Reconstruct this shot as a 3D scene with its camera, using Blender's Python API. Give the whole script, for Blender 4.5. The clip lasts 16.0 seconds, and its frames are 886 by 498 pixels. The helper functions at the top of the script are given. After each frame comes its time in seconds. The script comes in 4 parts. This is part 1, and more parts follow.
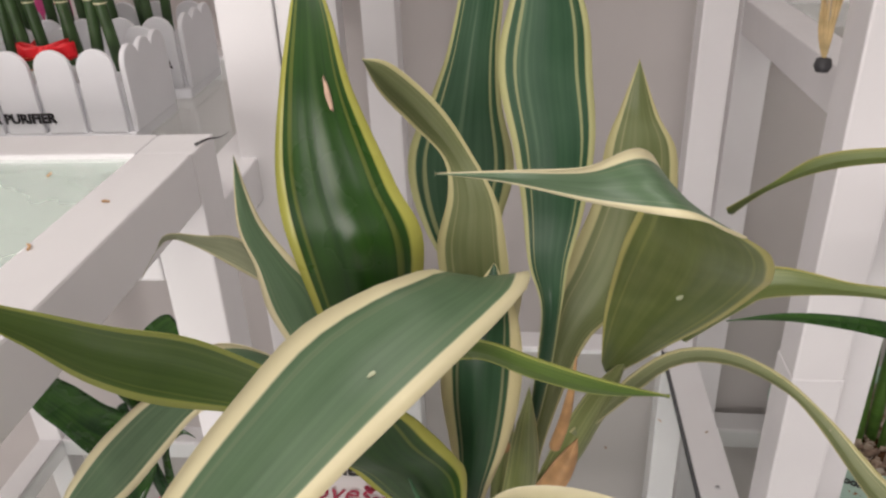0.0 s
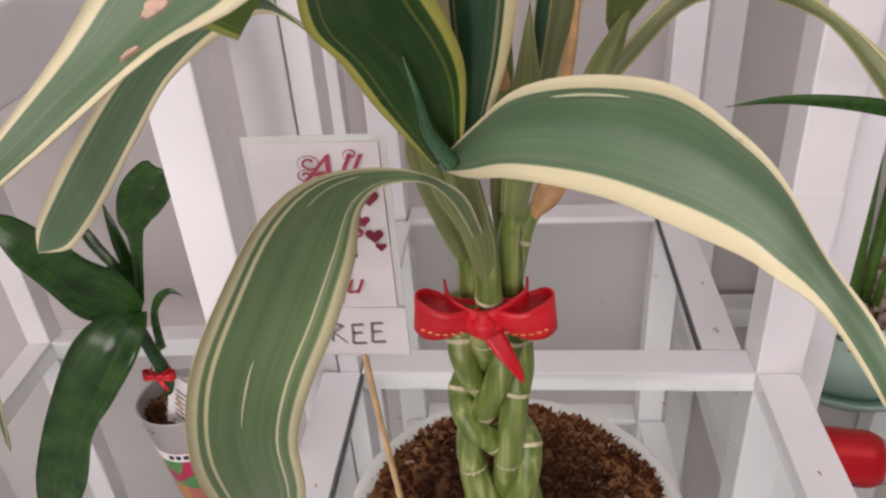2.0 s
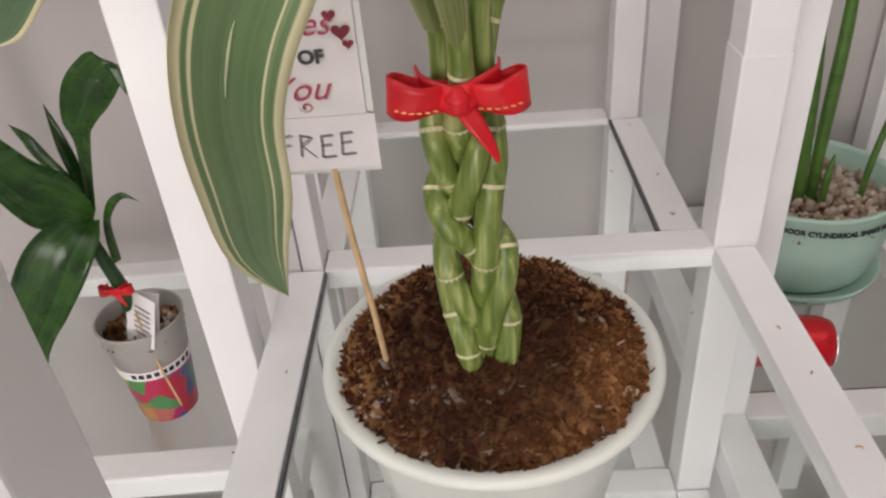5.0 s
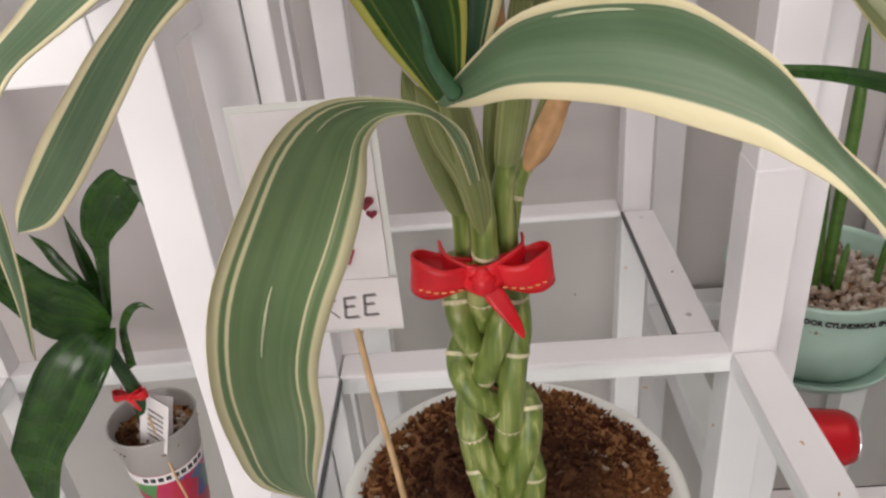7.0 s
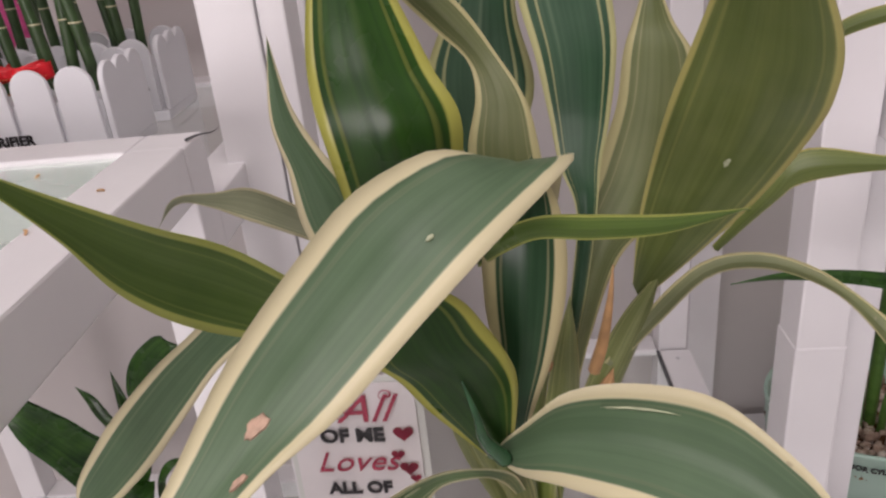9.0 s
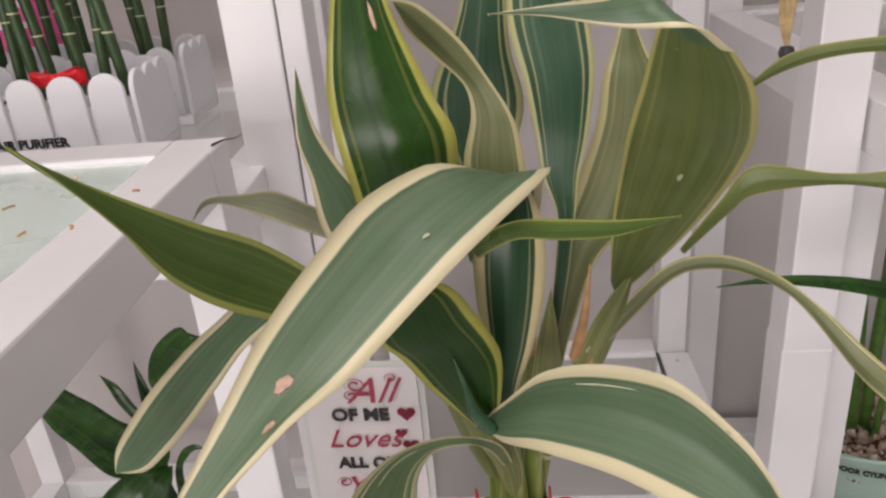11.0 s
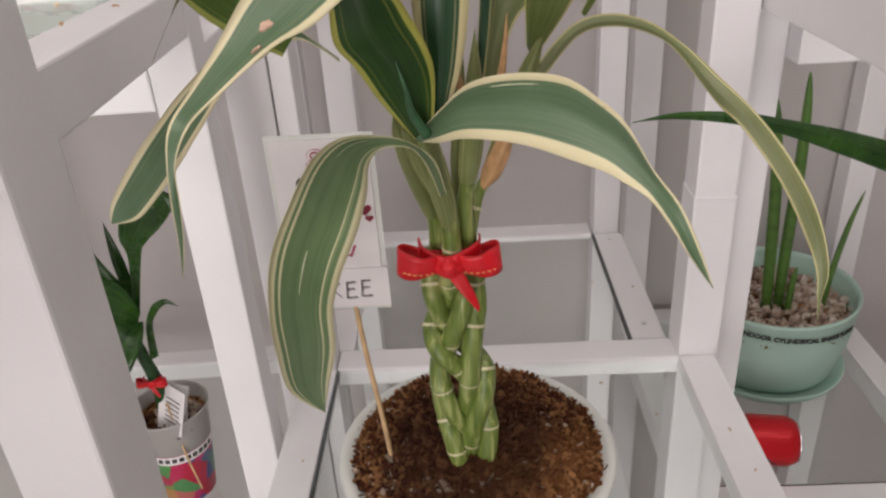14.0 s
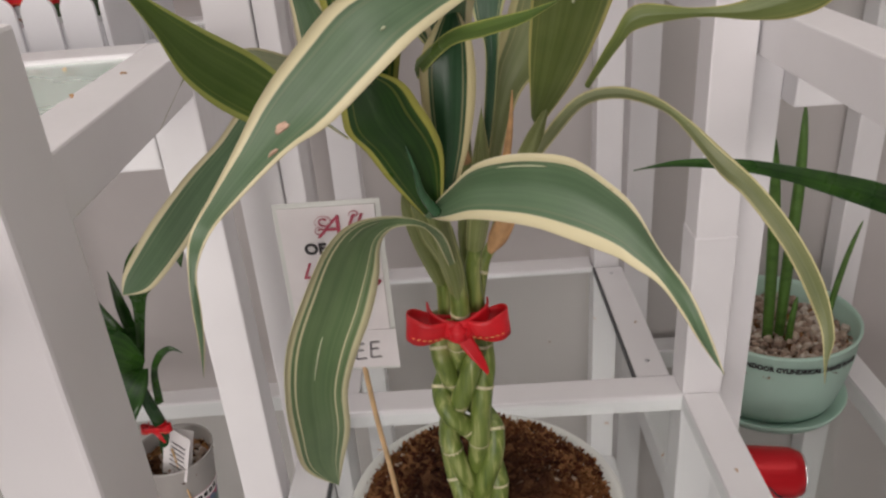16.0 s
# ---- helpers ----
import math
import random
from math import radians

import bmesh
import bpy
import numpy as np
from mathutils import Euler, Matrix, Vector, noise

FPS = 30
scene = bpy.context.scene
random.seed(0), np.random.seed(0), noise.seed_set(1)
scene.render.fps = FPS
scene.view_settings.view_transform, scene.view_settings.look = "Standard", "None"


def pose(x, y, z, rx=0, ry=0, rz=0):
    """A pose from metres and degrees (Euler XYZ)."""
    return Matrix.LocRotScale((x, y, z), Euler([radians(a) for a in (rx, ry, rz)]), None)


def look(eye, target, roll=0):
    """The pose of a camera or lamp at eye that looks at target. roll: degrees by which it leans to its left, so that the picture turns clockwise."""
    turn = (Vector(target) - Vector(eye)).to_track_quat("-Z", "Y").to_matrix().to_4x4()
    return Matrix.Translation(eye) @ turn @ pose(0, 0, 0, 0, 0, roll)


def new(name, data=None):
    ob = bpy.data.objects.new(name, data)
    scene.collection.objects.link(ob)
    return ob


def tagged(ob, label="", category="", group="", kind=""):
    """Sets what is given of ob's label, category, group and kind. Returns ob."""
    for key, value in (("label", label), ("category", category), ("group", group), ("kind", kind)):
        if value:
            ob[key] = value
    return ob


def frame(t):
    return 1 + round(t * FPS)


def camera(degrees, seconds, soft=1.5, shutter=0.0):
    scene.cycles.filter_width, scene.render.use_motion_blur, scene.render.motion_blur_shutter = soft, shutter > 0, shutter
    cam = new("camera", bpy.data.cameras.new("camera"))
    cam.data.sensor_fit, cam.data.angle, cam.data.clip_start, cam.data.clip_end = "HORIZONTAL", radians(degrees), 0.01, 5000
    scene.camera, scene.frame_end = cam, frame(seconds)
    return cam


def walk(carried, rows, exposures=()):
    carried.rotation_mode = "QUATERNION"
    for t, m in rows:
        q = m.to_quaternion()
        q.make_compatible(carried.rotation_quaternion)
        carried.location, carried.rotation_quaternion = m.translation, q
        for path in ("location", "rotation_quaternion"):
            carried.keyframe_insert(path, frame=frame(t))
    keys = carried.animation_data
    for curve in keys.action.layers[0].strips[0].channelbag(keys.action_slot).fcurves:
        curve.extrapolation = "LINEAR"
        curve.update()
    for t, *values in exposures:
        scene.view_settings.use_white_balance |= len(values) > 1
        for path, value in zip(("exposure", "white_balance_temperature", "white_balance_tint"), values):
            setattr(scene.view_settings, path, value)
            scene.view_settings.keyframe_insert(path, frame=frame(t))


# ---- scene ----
cam = camera(60.2, 16.0, soft=2.4)
PATH = [
    (0, (0.08, 0.13, 0.556), (-0.151, 1.886, -0.372), -2.5),
    (0.5, (0.081, 0.12, 0.538), (-0.141, 1.854, -0.433), -2.5),
    (1, (0.08, 0.11, 0.51), (-0.147, 1.831, -0.483), -3.7),
    (1.5, (0.077, 0.107, 0.487), (-0.129, 1.804, -0.551), -3.8),
    (2, (0.076, 0.099, 0.463), (-0.122, 1.795, -0.577), -4.2),
    (2.5, (0.072, 0.091, 0.441), (-0.039, 1.79, -0.608), -2.9),
    (3, (0.07, 0.085, 0.423), (0.003, 1.771, -0.651), -3.3),
    (3.5, (0.07, 0.069, 0.413), (-0.018, 1.737, -0.686), -4.8),
    (3.7, (0.067, 0.066, 0.404), (-0.006, 1.721, -0.716), -4.6),
    (5.8, (0.064, 0.062, 0.401), (-0.017, 1.737, -0.689), -5.2),
    (6, (0.065, 0.063, 0.407), (-0.017, 1.75, -0.665), -5.5),
    (6.5, (0.061, 0.076, 0.424), (-0.028, 1.791, -0.599), -5.4),
    (7, (0.061, 0.087, 0.441), (-0.026, 1.822, -0.549), -5.3),
    (7.5, (0.057, 0.097, 0.463), (-0.052, 1.848, -0.497), -4.8),
    (8, (0.054, 0.111, 0.483), (-0.063, 1.899, -0.405), -5.5),
    (8.5, (0.056, 0.116, 0.509), (-0.08, 1.933, -0.315), -5.8),
    (9, (0.061, 0.116, 0.519), (-0.095, 1.932, -0.305), -5.5),
    (11.3, (0.07, 0.067, 0.537), (-0.118, 1.884, -0.276), -5.0),
    (11.5, (0.072, 0.054, 0.54), (-0.114, 1.865, -0.289), -5.7),
    (12, (0.078, 0.029, 0.533), (-0.092, 1.836, -0.307), -5.4),
    (12.5, (0.076, 0.023, 0.511), (-0.056, 1.809, -0.379), -4.0),
    (13, (0.071, 0.021, 0.49), (-0.024, 1.793, -0.433), -4.2),
    (13.5, (0.072, 0.006, 0.488), (-0.015, 1.78, -0.432), -4.0),
    (14, (0.074, -0.014, 0.479), (0.002, 1.756, -0.451), -3.7),
    (14.5, (0.068, -0.026, 0.467), (0.003, 1.739, -0.47), -4.5),
    (15, (0.065, -0.032, 0.458), (0.018, 1.733, -0.482), -5.4),
    (15.5, (0.069, -0.041, 0.475), (0.027, 1.742, -0.431), -5.7),
    (16, (0.07, -0.007, 0.503), (0.007, 1.784, -0.383), -4.5),
]
walk(cam, [(t, look(eye, target, roll)) for t, eye, target, roll in PATH],
     exposures=((0.0, 0.12, 6500, 10), (1.0, 0.17, 6450, 13), (2.0, 0.20, 6400, 16), (2.5, 0.30, 6450, 14), (3.5, 0.26, 6500, 10), (6.0, 0.26, 6500, 10), (7.0, 0.27, 6460, 11), (8.0, 0.27, 6420, 16), (8.5, 0.00, 6400, 19), (9.0, -0.04, 6400, 18), (11.5, 0.10, 6450, 14), (12.5, 0.20, 6450, 13), (13.0, 0.25, 6450, 13), (14.0, 0.04, 6480, 12), (15.0, 0.12, 6500, 10), (15.5, 0.02, 6500, 10), (16.0, -0.12, 6500, 11)))

# ---- world and light ----
world = bpy.data.worlds.new("world")
world.use_nodes = True
scene.world = world
wn = world.node_tree.nodes
wn["Background"].inputs[0].default_value = (0.95, 0.93, 1.0, 1)
wn["Background"].inputs[1].default_value = 0.06


def lamp(name, m, sx, sy, watts, colour):
    d = bpy.data.lights.new(name, "AREA")
    d.shape, d.size, d.size_y, d.energy, d.color = "RECTANGLE", sx, sy, watts, colour
    ob = new(name, d)
    ob.matrix_world = m
    return ob


# ceiling lamps assumed for the shop, none of them seen
lamp("assumed_ceiling_light", pose(0.1, -0.2, 1.55, 0, 0, 0), 1.2, 0.6, 9.6, (1.0, 0.925, 0.875))
lamp("assumed_ceiling_light", pose(-1.3, 0.0, 1.55, 0, 0, 0), 0.6, 1.2, 4.5, (1.0, 0.93, 0.89))
lamp("assumed_ceiling_light", pose(1.3, 0.2, 1.55, 0, 0, 0), 0.6, 1.2, 3.2, (1.0, 0.93, 0.89))
# unseen fill lamp behind the camera, added to brighten the front faces
lamp("added_front_fill", look((-0.55, -2.42, 0.15), (-0.1, 0.6, 0.1)), 2.4, 1.5, 66, (1.0, 0.925, 0.90))


# ---- materials ----
class Mat:
    """A node material with short helpers."""

    def __init__(self, name, rough=0.5, metal=0.0, spec=0.5):
        self.m = bpy.data.materials.new(name)
        self.m.use_nodes = True
        self.t = self.m.node_tree
        self.b = self.t.nodes["Principled BSDF"]
        self.b.inputs["Roughness"].default_value = rough
        self.b.inputs["Metallic"].default_value = metal
        self.b.inputs["Specular IOR Level"].default_value = spec

    def node(self, kind, **v):
        n = self.t.nodes.new(kind)
        for k, x in v.items():
            n.inputs[k.replace("_", " ")].default_value = x
        return n

    def link(self, a, b):
        self.t.links.new(a, b)

    def coords(self, which="Object"):
        return self.t.nodes.new("ShaderNodeTexCoord").outputs[which]

    def noise(self, scale, detail=4.0, vec=None, rough=0.5):
        n = self.node("ShaderNodeTexNoise", Scale=scale, Detail=detail, Roughness=rough)
        self.link(vec if vec is not None else self.coords(), n.inputs["Vector"])
        return n.outputs["Fac"]

    def ramp(self, fac, stops):
        n = self.t.nodes.new("ShaderNodeValToRGB")
        e = n.color_ramp.elements
        while len(e) < len(stops):
            e.new(0.5)
        for el, (p, c) in zip(e, stops):
            el.position, el.color = p, (*c, 1)
        self.link(fac, n.inputs[0])
        return n.outputs[0]

    def mix(self, fac, a, b):
        n = self.t.nodes.new("ShaderNodeMix")
        n.data_type = "RGBA"
        for sock, v in ((n.inputs[0], fac), (n.inputs[6], a), (n.inputs[7], b)):
            if isinstance(v, (int, float)):
                sock.default_value = v
            elif isinstance(v, tuple):
                sock.default_value = (*v, 1)
            else:
                self.link(v, sock)
        return n.outputs[2]

    def math(self, op, a, b=0.0):
        n = self.t.nodes.new("ShaderNodeMath")
        n.operation = op
        for sock, v in ((n.inputs[0], a), (n.inputs[1], b)):
            if isinstance(v, (int, float)):
                sock.default_value = v
            else:
                self.link(v, sock)
        return n.outputs[0]

    def step(self, v, lo, hi):
        n = self.t.nodes.new("ShaderNodeMapRange")
        n.interpolation_type = "SMOOTHSTEP"
        n.inputs[1].default_value, n.inputs[2].default_value = lo, hi
        self.link(v, n.inputs[0])
        return n.outputs[0]

    def colour(self, c):
        if isinstance(c, tuple):
            self.b.inputs["Base Color"].default_value = (*c, 1)
        else:
            self.link(c, self.b.inputs["Base Color"])
        return self

    def bump(self, h, strength=0.3, dist=0.001):
        n = self.node("ShaderNodeBump", Strength=strength, Distance=dist)
        self.link(h, n.inputs["Height"])
        self.link(n.outputs[0], self.b.inputs["Normal"])
        return self

    def rough(self, r):
        self.link(r, self.b.inputs["Roughness"])
        return self


def simple(name, c, rough=0.5, vary=0.12, scale=30, bump=0.1, metal=0.0, spec=0.5, dist=0.0005):
    m = Mat(name, rough, metal, spec)
    f = m.noise(scale, 5)
    lo, hi = tuple(v * (1 - vary) for v in c), tuple(min(1, v * (1 + vary)) for v in c)
    m.colour(m.ramp(f, [(0.3, lo), (0.7, hi)]))
    if bump:
        m.bump(m.noise(scale * 6, 4), bump, dist)
    return m.m


def painted_metal():
    m = Mat("white_painted_steel", 0.38)
    big, fine = m.noise(9, 3), m.noise(160, 4)
    base = m.ramp(big, [(0.3, (0.77, 0.757, 0.77)), (0.7, (0.83, 0.82, 0.83))])
    dirt = m.step(m.noise(46, 6, rough=0.7), 0.70, 0.78)
    m.colour(m.mix(m.math("MULTIPLY", dirt, 0.35), base, (0.45, 0.42, 0.40)))
    m.rough(m.ramp(fine, [(0.3, (0.30, 0.30, 0.30)), (0.7, (0.46, 0.46, 0.46))]))
    return m.bump(m.noise(240, 3), 0.12, 0.0004).m


def leaf_material(name, dark, mid, pale, edge, streaks=1.0, gloss=0.34, margin=0.70):
    """Variegated blade: u runs across (0.5 is the midrib), v along."""
    m = Mat(name, gloss)
    uv = m.t.nodes.new("ShaderNodeUVMap")
    sep = m.t.nodes.new("ShaderNodeSeparateXYZ")
    m.link(uv.outputs[0], sep.inputs[0])
    across = m.math("ABSOLUTE", m.math("MULTIPLY", m.math("SUBTRACT", sep.outputs[0], 0.5), 2.0))
    st = m.t.nodes.new("ShaderNodeCombineXYZ")
    m.link(m.math("MULTIPLY", sep.outputs[0], 15.0), st.inputs[0])
    m.link(m.math("MULTIPLY", sep.outputs[1], 1.6), st.inputs[1])
    rnd = m.t.nodes.new("ShaderNodeObjectInfo").outputs["Random"]
    m.link(m.math("MULTIPLY", rnd, 40.0), st.inputs[2])
    lines = m.noise(1.0, 3, st.outputs[0], 0.6)
    st2 = m.t.nodes.new("ShaderNodeCombineXYZ")
    m.link(m.math("MULTIPLY", sep.outputs[0], 9.0), st2.inputs[0])
    m.link(m.math("MULTIPLY", sep.outputs[1], 0.9), st2.inputs[1])
    m.link(m.math("MULTIPLY", rnd, 70.0), st2.inputs[2])
    bands = m.noise(1.0, 1, st2.outputs[0])
    blade = m.mix(m.step(m.math("ADD", m.math("MULTIPLY", lines, 0.55), m.math("MULTIPLY", m.noise(38, 4), 0.45)), 0.30, 0.72), dark, mid)
    blade = m.mix(m.math("MULTIPLY", m.step(bands, 0.58, 0.74), 0.40 * streaks), blade, pale)
    # thin cream streak beside each margin
    wob = m.math("ADD", across, m.math("MULTIPLY", m.math("SUBTRACT", bands, 0.5), 0.30))
    thin = m.math("MULTIPLY", m.step(wob, margin - 0.19, margin - 0.165), m.math("SUBTRACT", 1.0, m.step(wob, margin - 0.13, margin - 0.10)))
    blade = m.mix(m.math("MULTIPLY", thin, 0.62 * streaks), blade, edge)
    wob2 = m.math("ADD", across, m.math("MULTIPLY", m.math("SUBTRACT", lines, 0.5), 0.07))
    col = m.mix(m.step(wob2, margin, margin + 0.05), blade, edge)
    # small dry freckles
    fleck = m.step(m.noise(150, 2), 0.775, 0.80)
    col = m.mix(m.math("MULTIPLY", fleck, 0.5), col, (0.42, 0.36, 0.22))
    m.colour(col)
    m.b.inputs["Subsurface Weight"].default_value = 0.0
    m.b.inputs["Transmission Weight"].default_value = 0.0
    m.rough(m.ramp(m.noise(35, 4), [(0.3, (gloss - 0.06,) * 3), (0.7, (gloss + 0.12,) * 3)]))
    m.bump(lines, 0.10, 0.0005)
    # thin blade: some light comes through
    tr = m.node("ShaderNodeBsdfTranslucent")
    m.link(col, tr.inputs["Color"])
    mx = m.t.nodes.new("ShaderNodeMixShader")
    mx.inputs[0].default_value = 0.22
    m.link(m.b.outputs[0], mx.inputs[1])
    m.link(tr.outputs[0], mx.inputs[2])
    m.link(mx.outputs[0], m.t.nodes["Material Output"].inputs["Surface"])
    return m.m


def stalk_material():
    m = Mat("bamboo_stalk", 0.38)
    v = m.node("ShaderNodeMapping")
    v.inputs["Scale"].default_value = (260, 260, 14)
    m.link(m.coords(), v.inputs[0])
    n = m.noise(1.0, 4, v.outputs[0])
    big = m.noise(26, 3)
    c = m.ramp(n, [(0.3, (0.080, 0.130, 0.022)), (0.52, (0.165, 0.225, 0.045)), (0.70, (0.42, 0.45, 0.18))])
    c = m.mix(m.step(big, 0.64, 0.8), c, (0.40, 0.40, 0.15))
    return m.colour(c).bump(n, 0.3, 0.0005).m


def glass_material():
    m = Mat("greenish_shelf_glass", 0.02)
    m.b.inputs["Transmission Weight"].default_value = 1.0
    m.b.inputs["IOR"].default_value = 1.45
    m.colour((0.93, 0.975, 0.955))
    smear = m.noise(14, 5, rough=0.65)
    m.rough(m.ramp(smear, [(0.45, (0.015,) * 3), (0.75, (0.10,) * 3)]))
    return m.m


def dusty_glass_material():
    """Glass under a film of dust and dried water marks."""
    m = Mat("dusty_shelf_glass", 0.2)
    m.b.inputs["IOR"].default_value = 1.40
    spots = m.step(m.noise(38, 6, rough=0.7), 0.60, 0.74)
    film = m.noise(9, 4)
    m.colour(m.mix(m.math("MULTIPLY", spots, 0.5), (0.74, 0.82, 0.77), (0.55, 0.58, 0.54)))
    m.link(m.ramp(m.math("ADD", m.math("MULTIPLY", spots, 0.25), film), [(0.3, (0.80,) * 3), (0.75, (0.52,) * 3)]), m.b.inputs["Transmission Weight"])
    m.rough(m.ramp(film, [(0.35, (0.14,) * 3), (0.7, (0.30,) * 3)]))
    return m.m


def soil_material():
    m = Mat("coconut_coir_soil", 0.9, spec=0.2)
    a, b = m.noise(55, 6, rough=0.7), m.noise(420, 5, rough=0.7)
    rnd = m.t.nodes.new("ShaderNodeNewGeometry").outputs["Random Per Island"]
    damp = m.step(m.noise(11, 3), 0.42, 0.62)
    # darker patch of its own shape round the foot of the stalks
    off = m.node("ShaderNodeVectorMath")
    off.operation = "DISTANCE"
    m.link(m.coords(), off.inputs[0])
    off.inputs[1].default_value = (-0.006, -0.036, 0.034)
    dark_core = m.math("SUBTRACT", 1.0, m.step(m.math("ADD", off.outputs["Value"], m.math("MULTIPLY", m.noise(32, 4), 0.060)), 0.070, 0.104))
    c = m.ramp(b, [(0.3, (0.010, 0.002, 0.0015)), (0.5, (0.080, 0.021, 0.008)), (0.75, (0.27, 0.10, 0.034))])
    c = m.mix(m.math("MULTIPLY", damp, 0.55), c, (0.30, 0.125, 0.04))
    c = m.mix(m.math("MULTIPLY", m.step(rnd, 0.45, 0.95), 0.75), c, (0.46, 0.23, 0.095))
    c = m.mix(m.math("MULTIPLY", m.step(rnd, 0.975, 0.98), 0.8), c, (0.70, 0.60, 0.48))
    c = m.mix(m.math("MULTIPLY", dark_core, 0.74), c, (0.026, 0.0075, 0.0048))
    return m.colour(c).bump(m.math("ADD", a, b), 0.9, 0.003).m


def ribbon_material():
    m = Mat("red_satin_ribbon", 0.42)
    n = m.noise(900, 2)
    return m.colour(m.ramp(m.noise(60, 3), [(0.3, (0.50, 0.004, 0.010)), (0.7, (0.72, 0.008, 0.018))])).bump(n, 0.25, 0.0003).m


STEEL = painted_metal()
GLASS = glass_material()
DUSTY = dusty_glass_material()
GREEN = leaf_material("variegated_leaf", (0.088, 0.155, 0.080), (0.130, 0.215, 0.115), (0.20, 0.29, 0.16), (0.77, 0.71, 0.46), 0.10, 0.36, 0.70)
STRIPED = leaf_material("striped_variegated_leaf", (0.115, 0.195, 0.085), (0.185, 0.280, 0.130), (0.42, 0.50, 0.28), (0.76, 0.73, 0.46), 1.5, 0.36, 0.78)
MEADOW = leaf_material("mid_green_leaf", (0.070, 0.130, 0.024), (0.120, 0.190, 0.042), (0.16, 0.23, 0.06), (0.40, 0.44, 0.11), 0.3, 0.32, 0.80)
DEEP = leaf_material("deep_green_leaf", (0.009, 0.042, 0.006), (0.030, 0.092, 0.011), (0.13, 0.20, 0.05), (0.46, 0.46, 0.10), 0.35, 0.30, 0.80)
BLUISH = leaf_material("bluish_upright_leaf", (0.018, 0.070, 0.030), (0.055, 0.125, 0.065), (0.20, 0.29, 0.17), (0.56, 0.56, 0.27), 0.9, 0.38, 0.82)
OLIVE = leaf_material("olive_backlit_leaf", (0.105, 0.150, 0.032), (0.19, 0.235, 0.07), (0.28, 0.32, 0.13), (0.56, 0.53, 0.18), 0.3, 0.38, 0.88)
GREY = leaf_material("pale_grey_green_leaf", (0.20, 0.225, 0.13), (0.31, 0.33, 0.21), (0.40, 0.42, 0.28), (0.62, 0.58, 0.36), 0.4, 0.42, 0.80)
ARCH = leaf_material("pale_olive_strap_leaf", (0.150, 0.185, 0.070), (0.235, 0.260, 0.120), (0.32, 0.34, 0.19), (0.62, 0.58, 0.30), 0.4, 0.40, 0.74)
PLAIN = leaf_material("plain_dark_leaf", (0.008, 0.034, 0.008), (0.050, 0.135, 0.020), (0.05, 0.14, 0.03), (0.03, 0.09, 0.03), 0.2, 0.24, 0.95)
CREAMY = leaf_material("dark_leaf_with_cream_margin", (0.018, 0.070, 0.026), (0.045, 0.115, 0.050), (0.15, 0.24, 0.12), (0.72, 0.65, 0.36), 0.5, 0.34, 0.66)
STEM = simple("dark_green_stem", (0.030, 0.065, 0.018), 0.45, 0.4, 60, 0.1)
SCAR = simple("dry_leaf_scar", (0.50, 0.34, 0.25), 0.7, 0.3, 300, 0.2)
PALE = simple("pale_leaf_scratch", (0.46, 0.50, 0.33), 0.6, 0.2, 300, 0.1)
BUD = simple("dark_green_bud", (0.035, 0.10, 0.045), 0.2, 0.3, 120, 0.1)
STALK = stalk_material()
SHOOT = leaf_material("pale_leaf_base", (0.17, 0.21, 0.065), (0.30, 0.34, 0.135), (0.48, 0.49, 0.25), (0.46, 0.47, 0.20), 0.9, 0.38, 0.9)
NODE = simple("stalk_node_ring", (0.60, 0.56, 0.36), 0.55, 0.25, 120)
SHEATH = simple("dry_leaf_sheath", (0.50, 0.29, 0.13), 0.6, 0.45, 70, 0.3)
SOIL = soil_material()
RED = ribbon_material()
GOLD = simple("gold_ribbon_stitch", (0.85, 0.45, 0.18), 0.35, 0.1, 200, 0, metal=0.6)
PAPER = simple("white_card_paper", (0.80, 0.77, 0.77), 0.55, 0.04, 40, 0.05)
INK = simple("black_marker_ink", (0.02, 0.018, 0.02), 0.5, 0.2, 300, 0)
INK_RED = simple("crimson_print", (0.38, 0.035, 0.075), 0.5, 0.2, 200, 0)
PENCIL = simple("grey_pen_ink", (0.17, 0.155, 0.165), 0.5, 0.3, 300, 0)
WOOD = simple("bamboo_skewer", (0.62, 0.42, 0.22), 0.5, 0.2, 90, 0.2)
BOWL = simple("white_translucent_plastic", (0.70, 0.72, 0.68), 0.30, 0.03, 12, 0.03)
MINT = simple("mint_green_plastic", (0.43, 0.61, 0.52), 0.42, 0.05, 10, 0.05)
PICKET = simple("white_plastic", (0.84, 0.84, 0.87), 0.35, 0.03, 14, 0.03)
WALL = simple("painted_plaster_wall", (0.525, 0.497, 0.485), 0.85, 0.05, 5, 0.15, dist=0.001)
FLOOR = simple("pale_floor_tile", (0.36, 0.345, 0.33), 0.30, 0.06, 4, 0.05)
CEIL = simple("white_ceiling", (0.80, 0.79, 0.79), 0.9, 0.03, 6, 0.1)
PINK = simple("pink_printed_card", (0.75, 0.10, 0.32), 0.5, 0.35, 60, 0)
CANRED = simple("red_lacquered_tin", (0.55, 0.008, 0.015), 0.28, 0.06, 14, 0.0, metal=0.35)
TIN = simple("bare_aluminium", (0.75, 0.75, 0.77), 0.3, 0.06, 60, 0.05, metal=1.0)
RUBBER = simple("grey_rubber_seal", (0.10, 0.105, 0.11), 0.6, 0.3, 90, 0.1)
DARK = simple("dark_plastic", (0.05, 0.05, 0.055), 0.5, 0.2, 50, 0.05)
STRAW = simple("dry_straw", (0.62, 0.47, 0.24), 0.7, 0.25, 80, 0.2)


